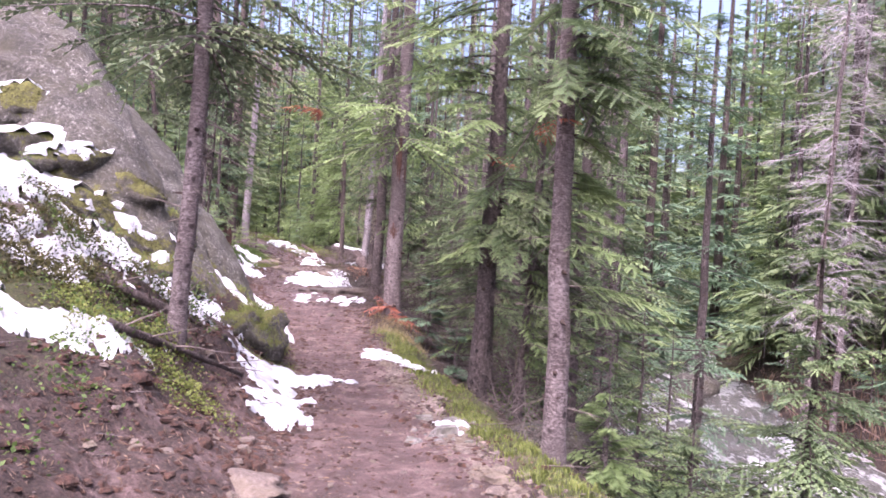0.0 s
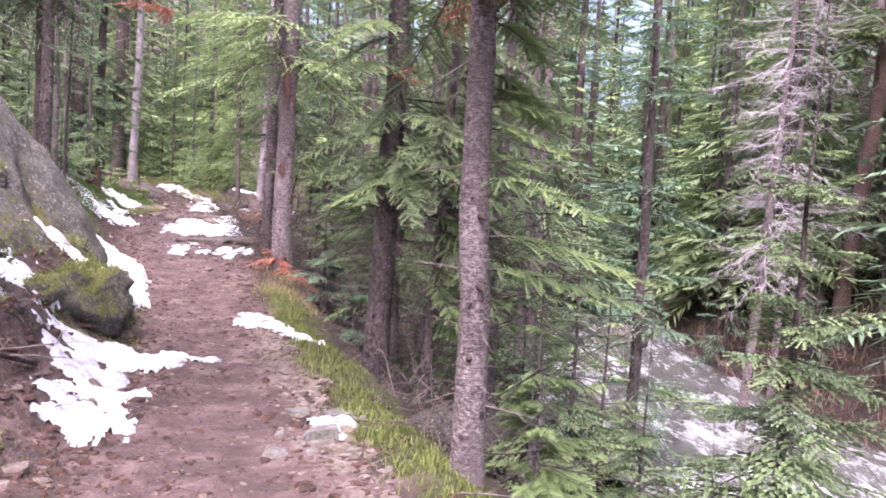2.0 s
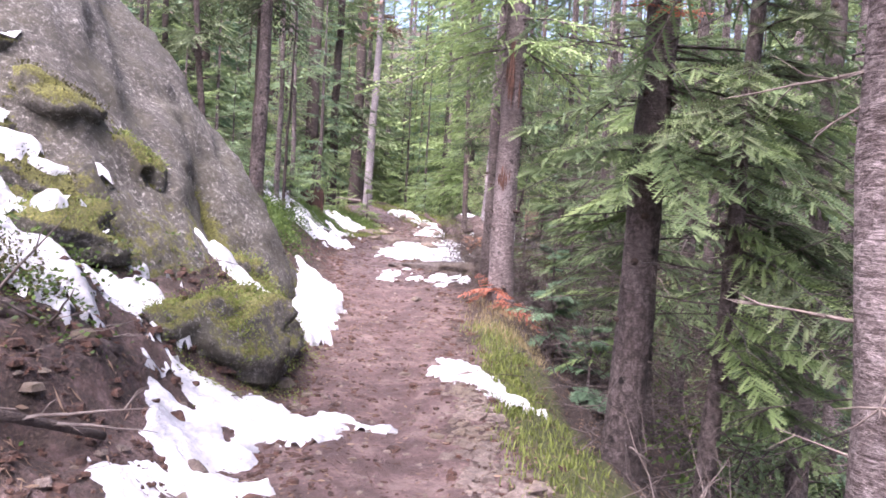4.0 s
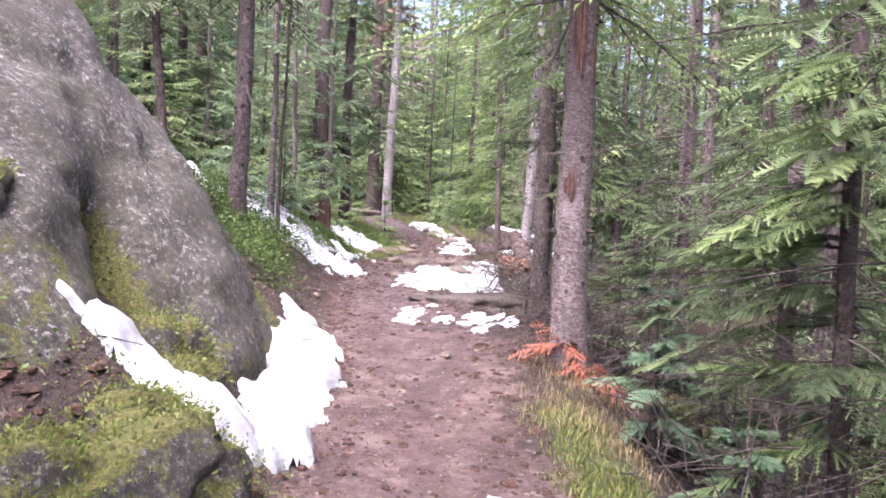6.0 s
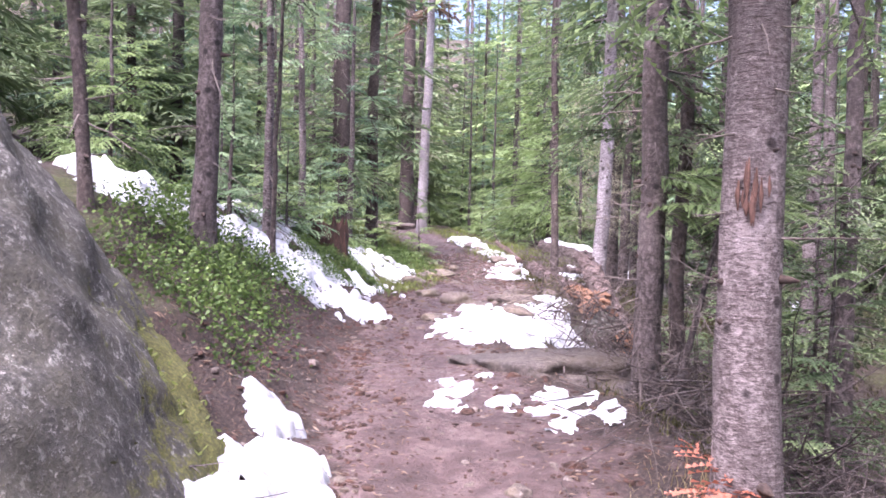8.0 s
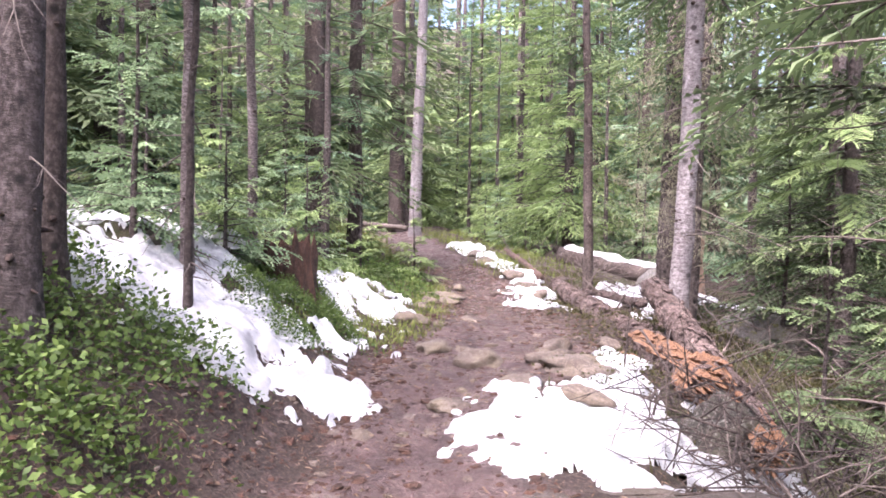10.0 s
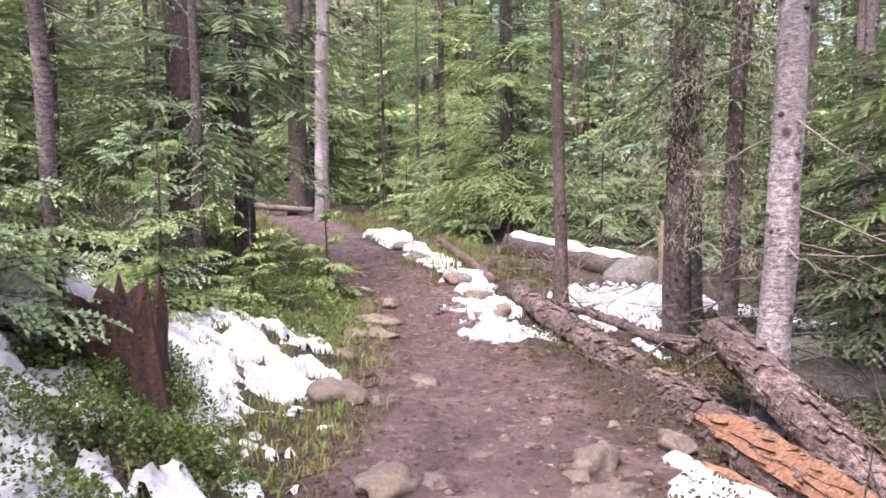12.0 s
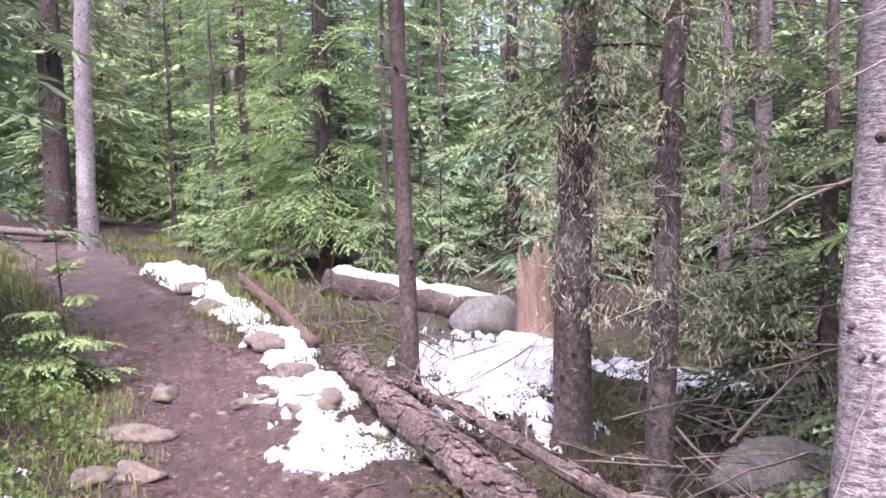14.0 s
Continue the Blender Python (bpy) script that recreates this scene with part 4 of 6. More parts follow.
boughs(plant(conifer(BRN, 0.2, 12, BARK_BROWN, NEEDLES, 2.4, 1.1, 36, 1, 16, (0.01, 0.0), (0.2, 2.5, 34, 0.42)), -1.25, 14.25), 7, (1.45, 1.75), (-75, 15), (0.6, 1.15), NEEDLES_BRIGHT, 505, 0.25)
plant(conifer(BRN, 0.13, 10, BARK_DARK, NEEDLES_DARK, 2.4, 1.1, 35, 1, 17, (0.02, 0.01), (0.2, 2.5, 14, 0.6)), -1.02, 15.0)
plant(conifer(BRN, 0.2, 13, BARK_BROWN, NEEDLES_DARK, 3.0, 1.4, 45, 1, 18, (0.0, 0.0), (0.8, 3.2, 10, 0.6)), -4.68, 14.0)
plant(conifer(BRN, 0.13, 10, BARK_DARK, NEEDLES_DARK, 3.0, 1.0, 25, 0, 19, (0.0, 0.0), (0.8, 3.2, 6, 0.6)), -5.0, 14.55)
plant(conifer("young dark spruce leaning on the bank", 0.1, 7, BARK_DARK, NEEDLES_DARK, 1.9, 0.9, 26, 1, 20, (-0.10, 0.02), (0.3, 2.4, 12, 0.5)), -5.0, 13.1)
plant(conifer("thin dead conifer with bare twigs", 0.06, 5, BARK_DARK, NEEDLES, 4.0, 0.4, 8, 0, 21, (0.02, 0.0), (0.2, 3.5, 26, 0.35)), -4.95, 15.6)
plant(conifer(FIR, 0.1, 8, BARK_GREY, NEEDLES_PALE, 2.3, 0.8, 22, 1, 23, (-0.02, 0.0), (0.2, 2.5, 14, 0.5)), -5.75, 17.8)
plant(conifer(FIR, 0.1, 8, BARK_GREY, NEEDLES_PALE, 2.4, 0.8, 20, 1, 24, (0.0, 0.0), (0.2, 2.5, 14, 0.5)), -5.33, 16.15)
plant(conifer("large dark spruce with dense dead lower branches", 0.36, 18, BARK_DARK, NEEDLES, 1.6, 1.8, 80, 1, 25, (0.0, 0.0), (0.3, 4.0, 30, 1.0)), -7.0, 21.7)
plant(conifer(BRN, 0.24, 16, BARK_DARK, NEEDLES, 2.0, 1.6, 70, 0, 26, (0.0, 0.0), (0.3, 4.0, 16, 0.9)), -6.7, 22.6)
plant(conifer("slim spruce with dark ringed bark", 0.14, 12, BARK_DARK, NEEDLES, 3.4, 1.0, 35, 1, 27, (-0.018, 0.0), (0.6, 3.4, 14, 0.35)), -2.96, 21.85)
lichen(plant(conifer(BRN, 0.25, 14, BARK_BROWN, NEEDLES, 2.2, 1.4, 50, 1, 28, (0.0, 0.0), (0.5, 3.5, 40, 0.36), dead_mat=LICHEN, dead_forks=7), -1.95, 20.95), 7000, (1.2, 4.2), 0.9, 702)
lichen(plant(conifer("thin spruce hung with pale lichen", 0.15, 11, BARK_BROWN, NEEDLES, 3.0, 1.0, 30, 1, 29, (0.03, 0.0), (0.7, 3.4, 60, 0.36), dead_mat=LICHEN, dead_forks=8), -1.72, 20.1), 9000, (1.0, 3.8), 0.75, 701)
plant(conifer(BRN, 0.15, 12, BARK_BROWN, NEEDLES, 2.4, 1.0, 35, 1, 30, (0.0, 0.0), (0.5, 3.0, 16, 0.6), dead_mat=LICHEN), -1.62, 21.9)
plant(conifer("fir with pale grey bark marked by dark lenticels", 0.18, 13, BARK_PALE, NEEDLES, 3.2, 1.4, 45, 1, 31, (0.022, 0.0), (0.5, 2.2, 12, 0.9), sides=18), -1.92, 18.2)
lichen(plant(conifer("dead pale trunk with dry hanging twigs", 0.3, 15, BARK_PALE, NEEDLES_BROWN, 6.0, 1.0, 30, 0, 32, (0.02, 0.0), (1.5, 6.0, 34, 1.1), dead_mat=LICHEN), -7.55, 28.4), 2000, (2.0, 7.0), 1.1, 703)
plant(conifer("thick conifer with dark red-brown bark", 0.45, 16, BARK_DARK, NEEDLES_DARK, 3.5, 1.8, 60, 0, 33, (0.0, 0.0), (1, 4, 14, 0.8)), -8.5, 29.8)
plant(conifer("dense light green fir behind the fallen logs", 0.22, 12, BARK_BROWN, NEEDLES_BRIGHT, 0.8, 2.0, 190, 1, 34, (0.0, 0.0), None, 0.4, tone0=0.55), -3.85, 27.3)
plant(conifer("light green fir at the bend of the trail", 0.2, 11, BARK_BROWN, NEEDLES_BRIGHT, 0.7, 1.9, 150, 1, 39, (0.0, 0.0), None, 0.4, tone0=0.55), -5.6, 31.6)
plant(conifer("reddish pine across the creek", 0.25, 14, BARK_RED, NEEDLES, 4.5, 1.6, 50, 0, 35, (0.08, 0.0), (1.0, 4.5, 30, 1.4)), 7.6, 12.3)
plant(conifer("dead grey conifer with a haze of bare twigs", 0.12, 9, BARK_GREY, NEEDLES_BROWN, 7.5, 0.6, 8, 0, 36, (0.05, 0.0), (2.2, 8.0, 150, 0.85), dead_mat=PALE_TWIGS, dead_forks=18), 5.1, 10.4)
plant(conifer("dead grey conifer with a haze of bare twigs", 0.1, 8, BARK_GREY, NEEDLES_BROWN, 7.0, 0.6, 8, 0, 38, (0.03, 0.0), (1.8, 7.0, 130, 0.85), dead_mat=PALE_TWIGS, dead_forks=18), 6.2, 11.6)
plant(conifer("small green fir above the creek", 0.1, 4.2, BARK_DARK, NEEDLES, 0.5, 1.3, 130, 1, 37, (0.03, 0.0), (0.3, 1.5, 8, 0.5)), 3.25, 6.5)

# firs crowding the slope down to the creek
SLOPE = "green fir on the slope above the creek"
for i, (x, y, dia, H, crown, spread, n, mat) in enumerate([
        (0.6, 11.3, 0.13, 8, 0.8, 1.05, 70, NEEDLES), (1.7, 9.3, 0.16, 9, 0.7, 1.4, 80, NEEDLES), (2.4, 11.0, 0.15, 9, 0.6, 1.5, 80, NEEDLES),
        (1.3, 13.2, 0.18, 10, 0.8, 1.5, 80, NEEDLES_DARK), (2.6, 14.2, 0.2, 11, 1.0, 1.6, 80, NEEDLES), (0.3, 15.6, 0.17, 10, 1.4, 1.3, 60, NEEDLES_DARK),
        (1.6, 6.9, 0.05, 1.5, 0.1, 0.55, 34, NEEDLES_BRIGHT), (-0.15, 11.35, 0.05, 1.25, 0.08, 0.55, 40, NEEDLES_BLUE), (0.25, 10.3, 0.035, 0.9, 0.05, 0.42, 30, NEEDLES_BLUE),
        (2.0, 16.6, 0.2, 12, 0.9, 1.5, 80, NEEDLES), (0.4, 18.0, 0.16, 10, 1.6, 1.2, 50, NEEDLES_DARK),
        (3.3, 9.4, 0.15, 8, 0.6, 1.3, 70, NEEDLES_BLUE), (2.9, 12.6, 0.2, 11, 0.8, 1.5, 80, NEEDLES_DARK), (3.3, 16.2, 0.2, 11, 0.8, 1.5, 70, NEEDLES), (1.0, 20.2, 0.18, 11, 1.2, 1.4, 70, NEEDLES_DARK),
        (2.6, 19.2, 0.2, 11, 0.8, 1.5, 70, NEEDLES), (0.2, 22.6, 0.16, 10, 1.0, 1.4, 70, NEEDLES), (-0.5, 25.2, 0.16, 10, 0.9, 1.4, 70, NEEDLES_DARK), (0.9, 24.6, 0.16, 11, 0.7, 1.5, 70, NEEDLES), (2.2, 8.0, 0.06, 2.4, 0.2, 0.8, 44, NEEDLES), (1.4, 5.95, 0.035, 0.95, 0.08, 0.55, 44, NEEDLES_BRIGHT), (2.3, 6.6, 0.05, 1.6, 0.1, 0.7, 50, NEEDLES)]):
    plant(conifer(SLOPE, dia, H, BARK_BROWN if i % 2 else BARK_GREY, mat, crown, spread, int(n * 0.72), 2 if y < 11.5 and x < 1.5 else 1, 60 + i, (0.0, 0.0), (0.15, 2.2, 30, 0.85), 0.45, 10,
                  group="firs above the creek", dead_mat=BARK_BROWN, shoots=26 if y < 12 else 17, thin=1.6), x, y)

boughs(plant(conifer(SLOPE, 0.11, 7, BARK_BROWN, NEEDLES, 1.3, 1.0, 34, 2, 58, (0, 0), (0.2, 2.0, 30, 0.8), 0.45, 10, group="firs above the creek"), 0.75, 10.5),
       20, (0.9, 3.0), (140, 265), (0.4, 0.9), NEEDLES_BRIGHT, 504, 0.45)
for i in range(14):
    y = 7.6 + i * 1.05
    x = float(np.interp(y, CREEK_Y, CREEK_X)) - 1.9 - 0.8 * ((i * 7) % 5) / 4
    plant(conifer("small fir on the creek bank", 0.05, 1.6 + 0.35 * ((i * 3) % 5), BARK_BROWN, (NEEDLES, NEEDLES_BRIGHT, NEEDLES_BLUE)[i % 3], 0.1, 0.75, 32, 1, 600 + i, (0, 0), (0.1, 1.2, 10, 0.6), 0.3, 6,
                  group="small firs on the creek bank", name="fir_sapling", shoots=14), x, y)

boughs(plant(conifer(SLOPE, 0.14, 8, BARK_BROWN, NEEDLES, 1.2, 1.1, 45, 1, 59, (0, 0), (0.2, 2.0, 20, 0.6), 0.45, 10, group="firs above the creek"), -0.5, 18.75),
       16, (1.2, 3.3), (140, 265), (0.6, 1.1), NEEDLES_BRIGHT, 506, 0.4)
plant(conifer("dark dense spruce behind the pale fir", 0.13, 6.5, BARK_DARK, NEEDLES_DARK, 0.25, 1.3, 90, 1, 57, (0, 0), (0.2, 1.5, 20, 0.7), 0.45, 10), -0.15, 21.0)

# saplings
SAP = "young green fir sapling beside the trail"
for i, (x, y, H, sp) in enumerate([(-2.3, 26.0, 2.6, 0.8), (-4.6, 26.6, 1.2, 0.5), (-5.3, 27.6, 1.5, 0.6), (-5.9, 28.6, 1.7, 0.6), (-2.9, 27.4, 1.8, 0.6),
                                   (-5.75, 18.9, 1.35, 0.7), (-6.5, 19.9, 1.6, 0.8), (-5.7, 20.4, 1.1, 0.6), (-5.55, 17.0, 1.3, 0.6), (-6.1, 17.8, 1.9, 0.8), (-5.9, 16.3, 2.6, 0.8), (-6.6, 15.2, 3.0, 0.9),
                                   (-7.4, 18.4, 2.4, 0.9), (-5.5, 22.0, 1.3, 0.5), (-1.0, 17.0, 1.6, 0.6), (-0.9, 19.3, 2.4, 0.9), (-0.1, 14.2, 2.4, 0.8), (0.2, 16.2, 2.6, 0.9), (-0.2, 17.7, 2.0, 0.8), (0.45, 12.7, 2.2, 0.8), (0.3, 19.4, 2.6, 0.9)]):
    plant(conifer(SAP, 0.02 + 0.012 * H, H, BARK_BROWN, (NEEDLES_PALE, NEEDLES_BRIGHT)[i % 2] if i < 14 else (NEEDLES, NEEDLES_DARK)[i % 2], 0.06 * H, sp, int(22 + 11 * H), 1, 90 + i, (0, 0), None, 0.15, 6,
                  group="fir saplings", name="fir_sapling", tone0=0.6, shoots=18), x, y)

# deeper forest: a few grown trees repeated
KINDS, NEAR_KINDS = [], []
LABELS = ("tall green fir in the forest", "dark spruce in the dense forest", "fir with pale trunk in the forest")
for i in range(6):
    KINDS.append(conifer(LABELS[i % 3], 0.16 + 0.03 * i, 10 + 1.0 * i, (BARK_BROWN, BARK_DARK, BARK_BROWN)[i % 3], (NEEDLES, NEEDLES_DARK, NEEDLES_BRIGHT, NEEDLES, NEEDLES_BLUE, NEEDLES)[i],
                         (0.5, 1.2, 0.6, 1.6, 0.4, 1.2)[i], 1.65 + 0.1 * i, 128, 0, 120 + i, (0, 0), (0.8, 5.0, 22, 1.0), 0.4, 6, group="forest conifers", shoots=28, width=0.026, stemmed=False, thin=1.9, tone0=0.74, dead_forks=2))
for i in range(4):
    NEAR_KINDS.append(conifer(LABELS[i % 2], 0.12 + 0.02 * i, 7 + 0.7 * i, (BARK_BROWN, BARK_DARK)[i % 2], (NEEDLES, NEEDLES_BRIGHT, NEEDLES_BLUE, NEEDLES)[i],
                              (0.4, 0.8, 0.3, 1.4)[i], 1.3 + 0.1 * i, 50, 1, 150 + i, (0, 0), (0.3, 2.0, 8, 0.6), 0.4, 8, group="forest conifers", shoots=21, thin=1.7, tone0=0.66))
DENSE = [conifer("tall dense green spruce on the slope", 0.22, 15 + i, BARK_DARK, (NEEDLES, NEEDLES_BLUE, NEEDLES_BRIGHT)[i], 0.3, 2.3, 230, 0, 170 + i, (0, 0), (0.8, 4.0, 10, 0.9), 0.42, 6,
                 group="forest conifers", shoots=30, width=0.022, stemmed=False, thin=1.6, tone0=0.62, dead_forks=2) for i in range(3)]
rng = np.random.default_rng(5)
taken = [(o.matrix_world.translation.x, o.matrix_world.translation.y) for o in scene.objects if o.name.startswith("conifer_tree") and o not in KINDS + NEAR_KINDS + DENSE]


def clear_of(x, y, gap):
    side = x - float(path_x(y))
    if abs(side) < (2.1 if y > 19 else 4.2) or abs(x - float(np.interp(y, CREEK_Y, CREEK_X))) < 1.7 or (x + 5.6) ** 2 + (y - 9.9) ** 2 < 18:
        return False
    if y < 8 and abs(side) < 5.5 or 0 < y < 20 and -3.2 < side < 5:
        return False
    return all((x - a) ** 2 + (y - b) ** 2 > gap * gap for a, b in taken)


def scatter(kinds, count, xr, yr, gap, keep, first=True):
    placed = 0 if first else len(kinds)
    count = count if first else count + len(kinds)
    for _ in range(12000):
        x, y = rng.uniform(*xr), rng.uniform(*yr)
        if not keep(x, y) or not clear_of(x, y, gap):
            continue
        taken.append((x, y))
        m = pose(x, y, ground_z(x, y) - 0.05, 0, 0, rng.uniform(0, 360)) @ Matrix.Scale(rng.uniform(0.75, 1.15), 4)
        if placed < len(kinds):
            kinds[placed].matrix_world = m
        else:
            copy_thing(kinds[placed % len(kinds)], m)
        placed += 1
        if placed >= count:
            break


scatter(DENSE, 34, (7, 20), (12, 40), 1.5, lambda x, y: x * x + y * y > 380)
scatter(DENSE, 20, (-19, 0), (35, 47), 1.6, lambda x, y: True, False)
scatter(NEAR_KINDS, 18, (-9.5, 3), (12, 31), 1.2, lambda x, y: abs(x - float(path_x(y))) < 6.5 and (x < path_x(y) or y > 24 or x > path_x(y) + 4.2))
scatter(KINDS, 54, (-15, 8), (8, 44), 1.35, lambda x, y: y > 31 or abs(x - float(path_x(y))) > 5.5)
scatter(KINDS, 24, (6, 14), (5, 36), 1.25, lambda x, y: True, False)
scatter(KINDS, 13, (-17, -8), (13, 40), 1.3, lambda x, y: True, False)
# added trees out of view, left of and behind the start, to shape the light
scatter(KINDS, 10, (-14, -6), (-8, 9), 1.6, lambda x, y: True, False)

for i, (x, y) in enumerate([(6.4, 25.4), (5.0, 22.6), (7.4, 29.2), (4.4, 20.4), (9.4, 24.2), (8.6, 31.5), (6.0, 31.0), (7.9, 17.2), (8.6, 14.6), (9.3, 11.2), (7.6, 20.6), (10.2, 17.5), (3.5, 14.7), (4.1, 18.6), (5.7, 27.5), (3.4, 24.0), (4.7, 17.0), (5.6, 19.2), (6.9, 23.2), (5.2, 25.0), (8.4, 12.4), (9.0, 13.4)]):
    if x > 7 and y < 18:
        copy_thing(NEAR_KINDS[(1, 2, 0)[i % 3]], pose(x, y, ground_z(x, y) - 0.05, 0, 0, i * 67) @ Matrix.Scale(1.35, 4))
    else:
        copy_thing(KINDS[i % 6], pose(x, y, ground_z(x, y) - 0.05, 0, 0, i * 67) @ Matrix.Scale(0.9, 4))
    taken.append((x, y))

for i, (x, y) in enumerate([(8.0, 30.0), (10.6, 35.0), (7.0, 33.4), (12.6, 38.0), (9.0, 41.0), (11.2, 44.5), (6.2, 36.5), (13.6, 33.5), (10.0, 31.0), (4.6, 40.0), (8.2, 37.5)]):
    copy_thing(DENSE[i % 3], pose(x, y, ground_z(x, y) - 0.05, 0, 0, i * 79) @ Matrix.Scale(1.15, 4))

small = [o for o in scene.objects if o.name.startswith("fir_sapling") and o.get("group") == "small firs on the creek bank"]
for i in range(26):
    y = 8.5 + 0.62 * i
    x = float(np.interp(y, CREEK_Y, CREEK_X)) + 1.7 + 3.4 * ((i * 5) % 8) / 8
    copy_thing(small[i % len(small)], pose(x, y, ground_z(x, y) - 0.05, 0, 0, i * 67) @ Matrix.Scale(0.8 + 0.1 * (i % 4), 4))


def distant_forest(count, seed):
    """The far slopes' trees, too many to tell apart, plus unseen ones behind the camera: one object."""
    r = np.random.default_rng(seed)
    V, Fa, T, M = [], [], [], []
    total, n = 0, 0
    for _ in range(20000):
        box = ((10, 30, 8, 50), (-28, 12, 34, 62), (-30, 34, -12, 64))[r.choice(3, p=(0.33, 0.37, 0.3))]
        x, y = r.uniform(box[0], box[1]), r.uniform(box[2], box[3])
        # y < 0 lets in unseen trees behind the camera, added for the light
        if not (x < -13 or x > 10 or y > 38 or y < 0) or (y < -4 and abs(x) > 14) or not clear_of(x, y, 1.4):
            continue
        taken.append((x, y))
        H, nb, z0 = r.uniform(13, 20), 84, ground_z(x, y) - 0.1
        q = r.uniform(0, 1, nb) ** 1.7
        low = r.uniform(0.3, 2.0)
        zz = low + (H - low) * q
        ln = 3.0 * np.clip(1 - q, 0.05, 1) ** 0.75 * r.uniform(0.6, 1.1, nb)
        base = np.stack([np.full(nb, x), np.full(nb, y), z0 + zz], -1)
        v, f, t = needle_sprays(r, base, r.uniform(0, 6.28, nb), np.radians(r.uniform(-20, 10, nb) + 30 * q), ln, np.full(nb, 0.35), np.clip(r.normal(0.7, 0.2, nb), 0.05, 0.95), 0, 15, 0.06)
        line = np.array([[[x, y, z0], [x, y, z0 + H * 0.5], [x, y, z0 + H]]])
        tv, tf = tubes(line, np.array([[0.15, 0.09, 0.01]]) * r.uniform(0.7, 1.4), 5)
        tf = np.concatenate([tf[:, [0, 1, 2]], tf[:, [0, 2, 3]]])
        V += [v, tv]
        Fa += [f + total, tf + total + len(v)]
        T += [t, np.full(len(tv), 0.2)]
        M += [np.full(len(f), r.integers(0, 4)), np.full(len(tf), 4)]
        total += len(v) + len(tv)
        n += 1
        if n >= count:
            break
    me = mesh_of("distant_forest", np.concatenate(V), np.concatenate(Fa), [NEEDLES, NEEDLES_BLUE, NEEDLES_BRIGHT, NEEDLES_DARK, BARK_GREY], False, {"tone": np.concatenate(T)})
    me.polygons.foreach_set("material_index", np.concatenate(M).astype(np.int32))
    return tagged(new("distant_forest", me), "dense conifer forest on the far slopes, with unseen trees behind the camera", "forest", kind="stuff")


distant_forest(290, 9)


# ---- fallen wood ----
END_WOOD = plain_material("splintered_orange_wood", (0.1, 0.045, 0.025), (0.31, 0.165, 0.09), 9, 0.8, 0.8, 0.02, (0.6, 6, 6))
LOG_BARK = bark_material("flaking_log_bark", (0.022, 0.014, 0.012), (0.11, 0.074, 0.066), (0.28, 0.21, 0.195), 0.7, 0.8)


